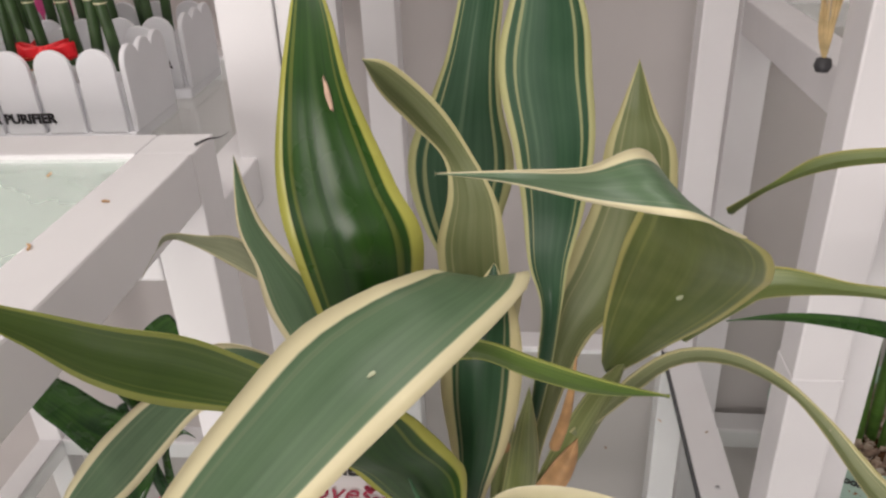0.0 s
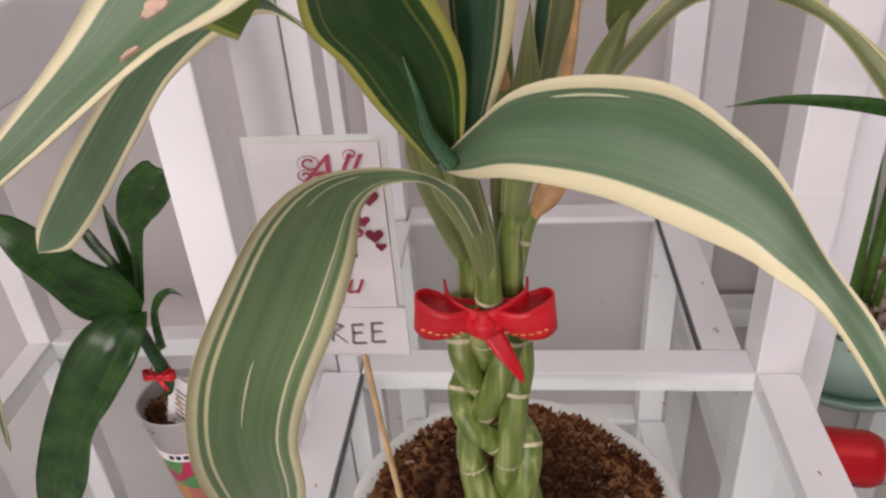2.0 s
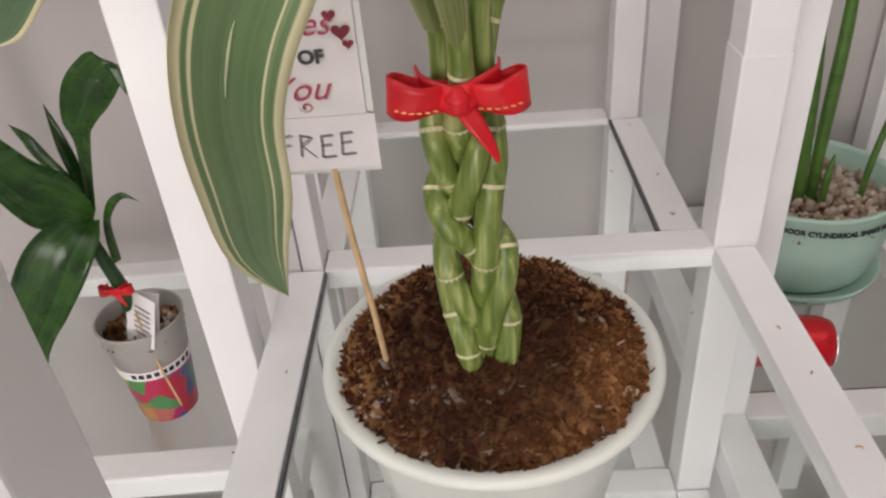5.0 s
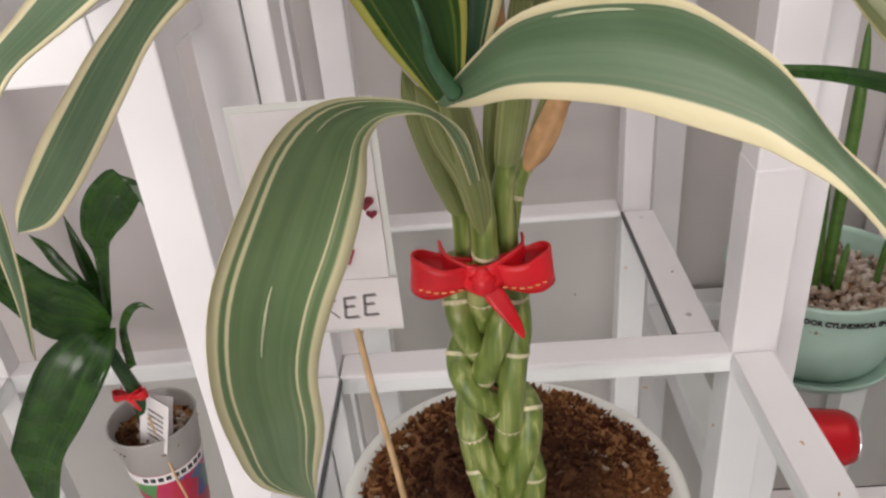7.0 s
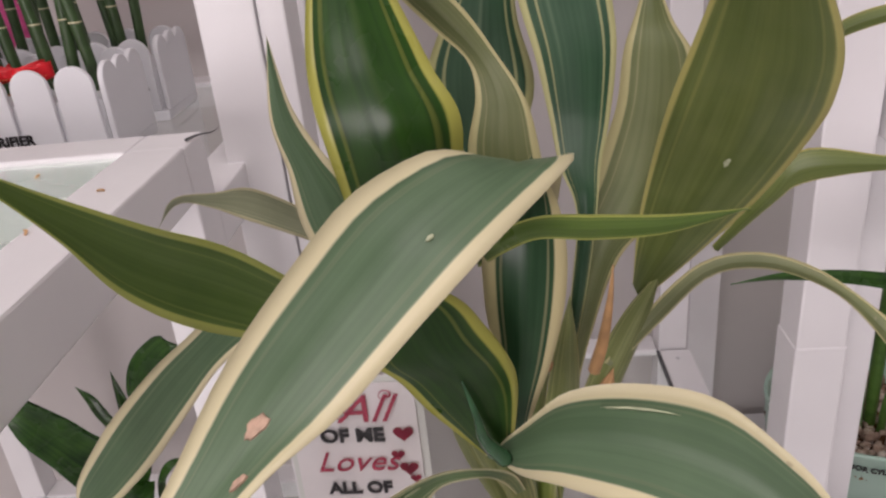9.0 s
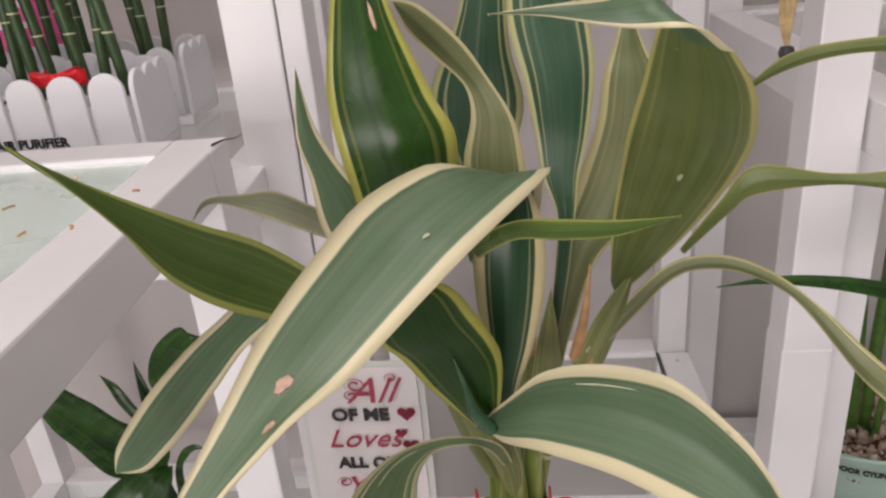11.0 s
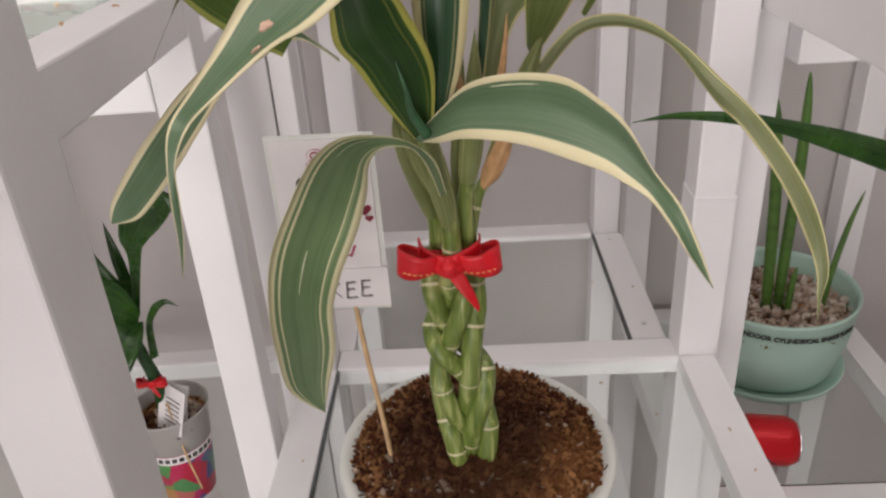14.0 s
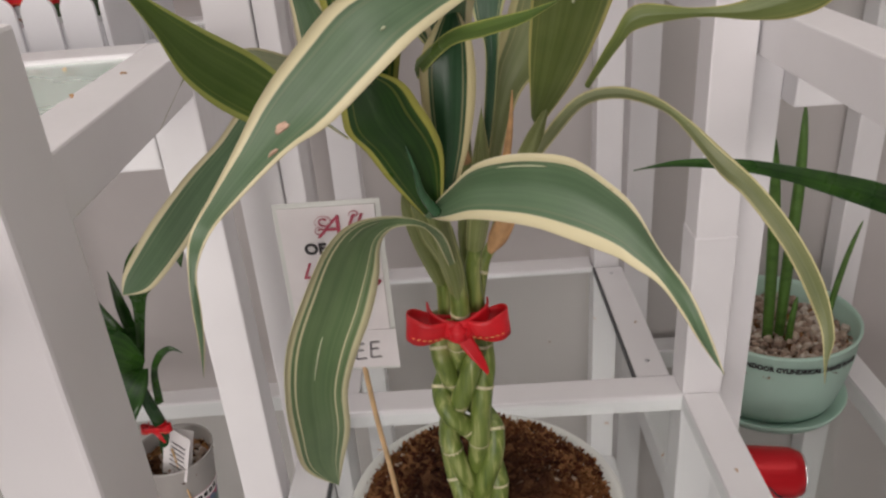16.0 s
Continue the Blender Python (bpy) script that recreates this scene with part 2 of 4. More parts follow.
def pebble_material():
    m = Mat("river_pebbles", 0.7)
    rnd = m.t.nodes.new("ShaderNodeNewGeometry").outputs["Random Per Island"]
    c = m.ramp(rnd, [(0.0, (0.16, 0.09, 0.06)), (0.35, (0.33, 0.22, 0.16)), (0.7, (0.50, 0.40, 0.32)), (1.0, (0.66, 0.60, 0.53))])
    n = m.noise(300, 4)
    return m.colour(m.mix(0.25, c, m.ramp(n, [(0.3, (0.2, 0.13, 0.1)), (0.7, (0.6, 0.5, 0.42))]))).bump(n, 0.3, 0.0005).m


def snake_material():
    m = Mat("cylindrical_snake_leaf", 0.4)
    v = m.node("ShaderNodeMapping")
    v.inputs["Scale"].default_value = (30, 30, 75)
    m.link(m.coords(), v.inputs[0])
    n = m.noise(1.0, 4, v.outputs[0])
    return m.colour(m.ramp(n, [(0.3, (0.050, 0.115, 0.018)), (0.5, (0.075, 0.165, 0.026)), (0.75, (0.10, 0.20, 0.04))])).bump(n, 0.25, 0.0006).m


PEBBLE, SNAKE = pebble_material(), snake_material()


def cup_material():
    """Printed paper cup: white top band, blocks of bright colour below."""
    m = Mat("printed_cup", 0.3)
    v = m.t.nodes.new("ShaderNodeTexVoronoi")
    v.inputs["Scale"].default_value = 42
    m.link(m.coords(), v.inputs["Vector"])
    sep = m.t.nodes.new("ShaderNodeSeparateXYZ")
    m.link(m.coords(), sep.inputs[0])
    hsv = m.t.nodes.new("ShaderNodeSeparateColor")
    m.link(v.outputs["Color"], hsv.inputs[0])
    c = m.ramp(hsv.outputs[0], [(0.0, (0.62, 0.02, 0.04)), (0.3, (0.60, 0.03, 0.20)), (0.5, (0.75, 0.55, 0.05)), (0.7, (0.10, 0.35, 0.10)), (0.9, (0.08, 0.12, 0.4))])
    return m.colour(m.mix(m.step(sep.outputs[2], 0.083, 0.085), c, (0.40, 0.38, 0.36))).m


CUP = cup_material()


# ---- building helpers ----
def mesh_object(name, bm, material, parent=None, label="", smooth=False):
    me = bpy.data.meshes.new(name)
    if smooth:
        for f in bm.faces:
            f.smooth = True
    bm.to_mesh(me)
    bm.free()
    me.materials.append(material)
    ob = new(name, me)
    if parent is not None:
        ob.parent = parent
    if label:
        tagged(ob, label)
    return ob


part = mesh_object


def thing(name, label, category, at=(0, 0, 0), turn=0.0, group="", kind=""):
    e = new(name)
    e.empty_display_size = 0.02
    e.matrix_world = pose(*at, 0, 0, turn)
    return tagged(e, label, category, group, kind)


def box(bm, x0, x1, y0, y1, z0, z1, bevel=0.0):
    tmp = bmesh.new()
    bmesh.ops.create_cube(tmp, size=1.0, matrix=Matrix.LocRotScale(((x0 + x1) / 2, (y0 + y1) / 2, (z0 + z1) / 2), None, (x1 - x0, y1 - y0, z1 - z0)))
    if bevel:
        bmesh.ops.bevel(tmp, geom=list(tmp.edges), offset=bevel, segments=2, affect="EDGES", profile=0.6)
    join(bm, tmp)


def join(bm, tmp, m=None):
    if m is not None:
        tmp.transform(m)
    me = bpy.data.meshes.new("tmp")
    tmp.to_mesh(me)
    tmp.free()
    bm.from_mesh(me)
    bpy.data.meshes.remove(me)


def boxed(*a, bevel=0.0):
    bm = bmesh.new()
    box(bm, *a, bevel=bevel)
    return bm


def lathe(profile, n=48, bm=None):
    """Turn a list of (radius, z) round the z axis."""
    bm = bm or bmesh.new()
    rings = []
    for r, z in profile:
        if r < 1e-6:
            rings.append([bm.verts.new((0, 0, z))])
        else:
            rings.append([bm.verts.new((r * math.cos(2 * math.pi * k / n), r * math.sin(2 * math.pi * k / n), z)) for k in range(n)])
    for a, b in zip(rings, rings[1:]):
        for k in range(n):
            q = [a[k % len(a)], a[(k + 1) % len(a)], b[(k + 1) % len(b)], b[k % len(b)]]
            q = list(dict.fromkeys(q))
            if len(q) > 2:
                bm.faces.new(q)
    bmesh.ops.recalc_face_normals(bm, faces=bm.faces)
    return bm


def spline(points, u):
    """Catmull-Rom through points at u in 0..1."""
    n = len(points) - 1
    s = min(max(u, 0.0), 1.0) * n
    i = min(int(s), n - 1)
    f = s - i
    p = [np.array(points[min(max(k, 0), n)], float) for k in (i - 1, i, i + 1, i + 2)]
    return 0.5 * (2 * p[1] + (p[2] - p[0]) * f + (2 * p[0] - 5 * p[1] + 4 * p[2] - p[3]) * f * f + (3 * p[1] - p[0] - 3 * p[2] + p[3]) * f ** 3)


def tube(path, radius, n=12, steps=40, bm=None):
    """A tube along a spline; radius is a number or a function of u."""
    bm = bm or bmesh.new()
    rings, side = [], Vector((1, 0.05, 0))
    for k in range(steps + 1):
        u = k / steps
        c, d = Vector(spline(path, u)), Vector(spline(path, min(1, u + 0.01)) - spline(path, max(0, u - 0.01))).normalized()
        a = (side - d * side.dot(d)).normalized()
        b = d.cross(a)
        side = a
        r = radius(u) if callable(radius) else radius
        rings.append([bm.verts.new(c + (a * math.cos(2 * math.pi * j / n) + b * math.sin(2 * math.pi * j / n)) * r) for j in range(n)])
    for a, b in zip(rings, rings[1:]):
        for j in range(n):
            bm.faces.new((a[j], a[(j + 1) % n], b[(j + 1) % n], b[j]))
    bm.faces.new(rings[0][::-1])
    bm.faces.new(rings[-1])
    bmesh.ops.recalc_face_normals(bm, faces=bm.faces)
    return bm


def blade(stations, camber=0.16, ripple=0.03, steps=44, across=10, thick=0.0006, seed=0):
    """A leaf blade through stations of centre and half-width, in millimetres, with a channelled midrib and a slightly wavy edge."""
    rng = random.Random(seed)
    ph = rng.random() * 6
    pts = [np.array(s, float) / 1000 for s in stations]
    bm = bmesh.new()
    uvl = bm.loops.layers.uv.new("UVMap")
    top, bottom = [], []
    for k in range(steps + 1):
        u = k / steps
        s = spline(pts, u)
        d = spline(pts, min(1, u + 0.02)) - spline(pts, max(0, u - 0.02))
        c, h = Vector(s[:3]), Vector(s[3:])
        n = Vector(d[:3]).cross(h)
        n = n.normalized() if n.length > 1e-9 else Vector((0, 0, 1))
        w = h.length
        ra, rb = [], []
        for j in range(across + 1):
            a = 2 * j / across - 1
            lift = camber * w * (a * a - 0.4) + ripple * w * a * a * math.sin(u * 19 + ph + a * 2) - 0.05 * w * math.exp(-(a / 0.12) ** 2)
            p = c + h * a + n * lift
            t = thick * (1 - 0.7 * abs(a))
            ra.append(bm.verts.new(p + n * t))
            rb.append(bm.verts.new(p - n * t))
        top.append(ra)
        bottom.append(rb)

    def quad(vs, uvs):
        f = bm.faces.new(vs)
        f.smooth = True
        for l, q in zip(f.loops, uvs):
            l[uvl].uv = q

    for k in range(steps):
        v0, v1 = k / steps, (k + 1) / steps
        for j in range(across):
            u0, u1 = j / across, (j + 1) / across
            quad((top[k][j], top[k][j + 1], top[k + 1][j + 1], top[k + 1][j]), ((u0, v0), (u1, v0), (u1, v1), (u0, v1)))
            quad((bottom[k][j + 1], bottom[k][j], bottom[k + 1][j], bottom[k + 1][j + 1]), ((u1, v0), (u0, v0), (u0, v1), (u1, v1)))
        for j, e in ((0, 0.0), (across, 1.0)):
            quad((top[k][j], bottom[k][j], bottom[k + 1][j], top[k + 1][j]), ((e, v0), (e, v0), (e, v1), (e, v1)))
    return bm


def patch(stations, u0, a0, ru, ra, seed=0):
    """A thin uneven patch lying on the side of a blade that faces the front."""
    pts = [np.array(s, float) / 1000 for s in stations]
    bm = bmesh.new()

    def at(u, a, off):
        s = spline(pts, u)
        d = spline(pts, min(1, u + 0.02)) - spline(pts, max(0, u - 0.02))
        c, h = Vector(s[:3]), Vector(s[3:])
        n = Vector(d[:3]).cross(h).normalized()
        w = h.length
        p = c + h * a + n * (0.16 * w * (a * a - 0.4) - 0.05 * w * math.exp(-(a / 0.12) ** 2))
        return p + n * (off if n.y < 0 else -off)

    rng = random.Random(seed)
    rings = []
    for q, off in ((1.0, 0.0004), (0.85, 0.0011), (0.4, 0.0012)):
        rng.seed(seed)
        rings.append([bm.verts.new(at(u0 + ru * q * math.sin(k * math.pi / 8) * (0.7 + 0.5 * rng.random()), a0 + ra * q * math.cos(k * math.pi / 8) * (0.7 + 0.5 * rng.random()), off)) for k in range(16)])
    for a, b in zip(rings, rings[1:]):
        for k in range(16):
            bm.faces.new((a[k], a[(k + 1) % 16], b[(k + 1) % 16], b[k]))
    bm.faces.new(rings[-1])
    bmesh.ops.recalc_face_normals(bm, faces=bm.faces)
    return bm


def lettering(name, text, size, m, material, parent, shear=0.0, extrude=0.0003, bold=0.0, align="CENTER"):
    """Flat letters in the xz plane of m, facing -y."""
    cu = bpy.data.curves.new(name, "FONT")
    cu.body, cu.size, cu.shear, cu.extrude, cu.offset, cu.align_x, cu.resolution_u = text, size, shear, extrude, bold, align, 3
    tmp = new("tmp_text", cu)
    bpy.context.view_layer.update()
    me = bpy.data.meshes.new_from_object(tmp.evaluated_get(bpy.context.evaluated_depsgraph_get()))
    bpy.data.objects.remove(tmp)
    me.name = name
    me.transform(m @ pose(0, 0, 0, 90, 0, 0))
    me.materials.clear()
    me.materials.append(material)
    ob = new(name, me)
    ob.parent = parent
    return ob


def bend_text(ob, r, half):
    """Wrap flat lettering, centred on x = 0 in the xz plane, round a cylinder of radius r about the z axis."""
    for v in ob.data.vertices:
        a = v.co.x / r
        rr = r - v.co.y
        v.co.x, v.co.y = rr * math.sin(a), -rr * math.cos(a)


# ---- room ----
def room():
    def slab(name, *a, mat, label):
        ob = mesh_object(name, boxed(*a), mat)
        return tagged(ob, label, name.split("_")[0], kind="structure")

    slab("wall_north", -2.6, 2.6, 1.16, 1.26, -0.95, 1.6, mat=WALL, label="pale grey painted plaster wall behind the stands")
    slab("wall_south", -2.6, 2.6, -2.6, -2.5, -0.95, 1.6, mat=WALL, label="pale painted shop wall")
    slab("wall_west", -2.7, -2.6, -2.6, 1.26, -0.95, 1.6, mat=WALL, label="pale painted shop side wall")
    slab("wall_east", 2.6, 2.7, -2.6, 1.26, -0.95, 1.6, mat=WALL, label="pale painted shop side wall")
    slab("floor", -2.7, 2.7, -2.6, 1.26, -1.05, -0.95, mat=FLOOR, label="pale glossy tiled shop floor")
    slab("ceiling", -2.7, 2.7, -2.6, 1.26, 1.6, 1.7, mat=CEIL, label="plain white shop ceiling")


room()


def tube_part(name, parent, x0, x1, y0, y1, z0, z1):
    return part(name, boxed(x0, x1, y0, y1, z0, z1, bevel=0.0018), STEEL, parent)


def pane(parent, x0, x1, y0, y1, z, material=GLASS):
    ob = part("glass_pane", boxed(x0, x1, y0, y1, z - 0.006, z, bevel=0.0008), material, parent, "clear greenish glass pane" if material is GLASS else "dusty greenish glass pane")
    ob.visible_shadow = False
    return ob


def bolt(parent, x, y, z):
    part("bolt", lathe([(0, 0.0012), (0.0022, 0.001), (0.003, 0)], 10), TIN, parent).location = (x, y, z)


def centre_stand():
    e = thing("display_stand", "white painted steel plant stand with glass shelves", "plant stand", (0, 0, -0.95))
    e2 = Vector((0, 0, 0.95))

    def t(name, x0, x1, y0, y1, z0, z1):
        ob = tube_part(name, e, x0, x1, y0, y1, z0, z1)
        ob.location = e2
        return ob

    h = 0.024
    for z in (0.0, -0.34):
        t("side_rail", -0.108, -0.072, 0.03, 0.637, z - h, z)
        t("side_rail", 0.284, 0.320, 0.03, 0.637, z - h, z)
        t("front_rail", -0.108, 0.320, -0.008, 0.028, z - h, z)
        t("cross_rail", -0.0718, 0.2838, 0.636, 0.670, z - h, z)
        t("back_rail", -0.062, 0.241, 0.926, 0.960, z - 0.013, z - 0.001)
        t("rear_side_rail", -0.092, -0.058, 0.672, 0.924, z - 0.013, z - 0.001)
        t("rear_side_rail", 0.244, 0.280, 0.672, 0.924, z - 0.013, z - 0.001)
        for a in ((-0.078, 0.290, 0.022, 0.640), (-0.064, 0.250, 0.666, 0.930)):
            p = pane(e, *a, z - 0.004)
            p.location = e2
    for x0, x1, y0, y1 in ((0.2845, 0.3225, 0.6385, 0.677), (0.243, 0.277, 0.927, 0.963), (-0.1, -0.064, 0.927, 0.963), (-0.135, -0.0945, 0.640, 0.680), (-0.0925, -0.0735, 0.638, 0.676)):
        t("post", x0, x1, y0, y1, -0.95, 1.1)
    for x0 in (-0.108, 0.284):
        t("front_leg", x0, x0 + 0.036, -0.046, -0.010, -0.95, 0.0)
    t("post", -0.103, -0.067, 0.200, 0.238, 0.0004, 0.47)
    t("post_sleeve", 0.2835, 0.3235, 0.6375, 0.678, -0.01, 0.178)
    for a in ((0.2408, 0.2436, 0.672, 0.924), (-0.0722, -0.0698, 0.03, 0.635)):
        g = part("gasket", boxed(*a, -0.0095, -0.0012), RUBBER, e, "thin dark rubber gasket")
        g.location = e2
    for x, y in ((0.262, 0.905), (0.262, 0.70), (-0.04, 0.943)):
        bolt(e, x, y, 0.95 - 0.0005)
    return e


def stand_frame(label, at, turn):
    """An empty stand and a maker of its steel tubes, in the stand's own x and y and the room's z."""
    e = thing("display_stand", label, "plant stand", (at[0], at[1], -0.95), turn)

    def t(name, x0, x1, y0, y1, z0, z1):
        return tube_part(name, e, x0, x1, y0, y1, z0 + 0.95, z1 + 0.95)

    return e, t


def left_stand():
    """Raised shelf in two steps: glass in front, a lower glass behind the middle posts for the planters."""
    e, t = stand_frame("white painted steel stand with a raised glass shelf", (-0.103, 0.183), 2.3)
    w, far = 0.035, -0.52
    front, mid, back = -0.20, 0.348, 0.781
    for x0 in (-w, far):
        t("post", x0, x0 + w, front, front + w, -0.95, 0.4045)
        t("post", x0, x0 + w, mid, mid + w, -0.95, 0.4045)
        t("post", x0, x0 + w, back, back + w, -0.95, 1.0)
        t("side_rail", x0 + 0.0005, x0 + w - 0.0005, front + w + 0.0005, mid - 0.0005, 0.371, 0.405)
        t("side_rail", x0 + 0.0005, x0 + w - 0.0005, mid + w + 0.0005, back - 0.0005, 0.326, 0.360)
        t("low_rail", x0 + 0.0005, x0 + w - 0.0005, front + w + 0.0005, mid - 0.0005, -0.244, -0.210)
        t("low_rail", x0 + 0.0005, x0 + w - 0.0005, mid + w + 0.0005, back - 0.0005, -0.244, -0.210)
    xa, xb = far + w + 0.0005, -w - 0.0005
    t("cross_rail", xa, xb, front, front + w, 0.371, 0.4045)
    t("cross_rail", xa, xb, mid, mid + w, 0.318, 0.4046)
    t("cross_rail", xa, xb, back, back + w, 0.326, 0.3595)
    for y0 in (front, 0.409, back):
        t("low_cross_rail", xa, xb, y0, y0 + w, -0.244, -0.2105)
    pane(e, far + 0.030, -0.030, front + 0.030, mid + 0.004, 0.95 + 0.4015, DUSTY)
    pane(e, far + 0.030, -0.030, mid + 0.031, back + 0.004, 0.95 + 0.3565)
    pane(e, far + 0.030, -0.030, front + 0.030, 0.413, 0.95 - 0.2135)
    pane(e, far + 0.030, -0.030, 0.440, back + 0.004, 0.95 - 0.2135)


def right_stand():
    """Two levels of glass between square posts."""
    e, t = stand_frame("white painted steel stand beside the mint pot", (0.324, 0.27), 0)
    h, w, width, ys = 0.040, 0.042, 0.385, (0.0, 0.412, 0.83)
    for y0, z1 in zip(ys, (0.3844, 0.3844, 1.0)):
        for x0 in (0.0, width - w):
            t("post", x0, x0 + w, y0, y0 + w, -0.95, z1)
    levels = ((0.385, ((0.001, 0.345, 0.3845), (0.384, 0.293, 0.334), (0.831, 0.345, 0.3845))), (-0.267, ((0.001, -0.307, -0.2675), (0.404, -0.307, -0.2675), (0.831, -0.307, -0.2675))))
    for z, cross in levels:
        for y0, y1 in zip(ys, ys[1:]):
            for x0 in (0.001, width - 0.041):
                t("side_rail", x0, x0 + h, y0 + w + 0.0005, y1 - 0.0005, z - h, z)
            pane(e, 0.034, width - 0.034, y0 + w - 0.0055, y1 + 0.0055, z + 0.95 - 0.004)
        for y0, z0, z1 in cross:
            t("cross_rail", w + 0.0005, width - w - 0.0005, y0, y0 + h, z0, z1)


centre_stand()
left_stand()
right_stand()

# ---- main plant: pot and soil ----
POT = (0.072, 0.380)


def main_pot():
    e = thing("plant_pot", "round white plastic pot standing on the glass shelf", "plant pot", (*POT, 0.0))
    prof = [(0, 0.001), (0.060, 0.001), (0.064, 0.004), (0.078, 0.094), (0.0795, 0.1125), (0.0765, 0.1125), (0.075, 0.094), (0.062, 0.006), (0, 0.005)]
    part("bowl", lathe(prof, 72), BOWL, e, smooth=True)
    rim = [(0.0780, 0.1130), (0.0800, 0.1115), (0.0910, 0.1140), (0.0930, 0.1170), (0.0928, 0.1195), (0.0905, 0.1215), (0.0865, 0.1205), (0.0800, 0.1165), (0.0780, 0.1130)]
    part("rim", lathe(rim, 72), BOWL, e, "wide rolled rim of translucent white plastic", smooth=True)
    return e


def coir(name, label, at, r, z, dome, n, seed, parent=None):
    """Lumpy soil with loose fibres, one object."""
    rng = random.Random(seed)
    bm = bmesh.new()
    rings = 22
    vs = [[bm.verts.new((0, 0, dome))]]
    for i in range(1, rings + 1):
        q = i / rings
        k = 64
        ring = []
        for j in range(k):
            a = 2 * math.pi * j / k
            rr = q * r
            x, y = rr * math.cos(a), rr * math.sin(a)
            hgt = dome * (1 - q ** 2.3) + 0.004 * noise.noise((x * 60, y * 60, seed)) + 0.0065 * noise.noise((x * 150, y * 150, seed + 3))
            ring.append(bm.verts.new((x, y, hgt - (0.012 if i == rings else 0))))
        vs.append(ring)
    for a, b in zip(vs, vs[1:]):
        for j in range(64):
            q = list(dict.fromkeys([a[j % len(a)], b[j], b[(j + 1) % 64], a[(j + 1) % len(a)]]))
            bm.faces.new(q)
    for f in bm.faces:
        f.smooth = True
    for _ in range(n):
        q, a = math.sqrt(rng.random()) * 1.04, rng.random() * 2 * math.pi
        x, y = q * r * math.cos(a), q * r * math.sin(a)
        zz = dome * (1 - q ** 2.3) + 0.004 * noise.noise((x * 60, y * 60, seed)) + 0.001
        l, w = rng.uniform(0.003, 0.013) * (0.6 if rng.random() < 0.6 else 1), rng.choice((0.0005, 0.0009, 0.0016, 0.0030)) * rng.uniform(0.7, 1.2)
        d = Vector((rng.uniform(-1, 1), rng.uniform(-1, 1), rng.uniform(-0.25, 0.9))).normalized()
        sd = d.orthogonal().normalized() * w
        up = d.cross(sd).normalized() * w * 0.6
        c = Vector((x, y, zz))
        p = [bm.verts.new(c - d * l / 2 + sd), bm.verts.new(c - d * l / 2 - sd), bm.verts.new(c - d * l / 2 + up), bm.verts.new(c + d * l / 2 + sd * 0.3), bm.verts.new(c + d * l / 2 - sd * 0.3), bm.verts.new(c + d * l / 2 + up * 0.6)]
        for f in ((0, 1, 4, 3), (1, 2, 5, 4), (2, 0, 3, 5), (0, 2, 1), (3, 4, 5)):
            bm.faces.new([p[k] for k in f])
    ob = mesh_object(name, bm, SOIL, parent)
    ob.location = (*at, z)
    return tagged(ob, label, "soil", kind="stuff")


main_pot()
coir("coir_soil", "crumbly dark brown coconut coir heaped in the white pot", POT, 0.0810, 0.1185, 0.040, 8600, 5)

# ---- main plant: stalks and leaves ----
plant = thing("lucky_bamboo", "braided lucky bamboo with variegated green and cream leaves", "plant", (0, 0, 0))


def stalk(path, r, nodes, top=0.9):
    ob = part("stalk", tube(path, lambda u: r * (1 - (1 - top) * u) * (1 + 0.07 * sum(math.exp(-((u - q) / 0.012) ** 2) for q in nodes)), 14, 90), STALK, plant, smooth=True)
    for q in nodes:
        c, d = Vector(spline(path, q)), Vector(spline(path, min(1, q + 0.01)) - spline(path, max(0, q - 0.01))).normalized()
        rr = r * (1 - (1 - top) * q)
        bm = bmesh.new()
        bmesh.ops.create_cone(bm, cap_ends=False, segments=16, radius1=rr * 1.09, radius2=rr * 1.06, depth=0.0018)
        bm.transform(Matrix.Translation(c) @ d.to_track_quat("Z", "Y").to_matrix().to_4x4() @ pose(0, 0, 0, 9 * math.sin(q * 50), 8 * math.cos(q * 37), 0))
        part("node_ring", bm, NODE, ob, smooth=True)
    return ob


BRAID = (
    ((54, 345, 290), (52, 344, 274), (53, 340, 264), (57, 344, 248), (64, 350, 231), (74, 349, 219), (79, 343, 212), (78, 338, 198), (73, 338, 181), (68, 343, 156), (68, 344, 145)),
    ((71, 343, 290), (72, 342, 274), (69, 338, 262), (65, 338, 248), (60, 341, 234), (55, 344, 220), (53, 343, 209), (56, 340, 195), (62, 341, 179), (71, 347, 162), (76, 346, 144)),
    ((73, 347, 290), (75, 346, 272), (76, 344, 256), (74, 340, 245), (72, 338, 229), (70, 338, 208), (68, 343, 188), (64, 349, 168), (63, 346, 143)),
    ((62, 340, 290), (62, 339, 276), (61, 344, 262), (55, 349, 250), (51, 346, 241), (52, 340, 234), (57, 337, 226), (65, 341, 215), (73, 348, 196), (78, 347, 182), (80, 343, 170), (78, 340, 148)),
    ((66, 349, 290), (67, 348, 271), (61, 351, 242), (53, 350, 213), (53, 347, 194), (55, 345, 178), (58, 340, 167), (62, 339, 147)),
)
NODES = ((0.13, 0.30, 0.60, 0.88), (0.12, 0.40, 0.66, 0.90), (0.14, 0.37, 0.62, 0.92), (0.10, 0.36, 0.62, 0.90), (0.12, 0.52, 0.74, 0.93))


def braid():
    """Five slender stalks plaited over and under one another."""
    for strand, nodes in zip(BRAID, NODES):
        stalk([tuple(v / 1000 for v in p) for p in strand], 0.0056, nodes, 1.08)


braid()
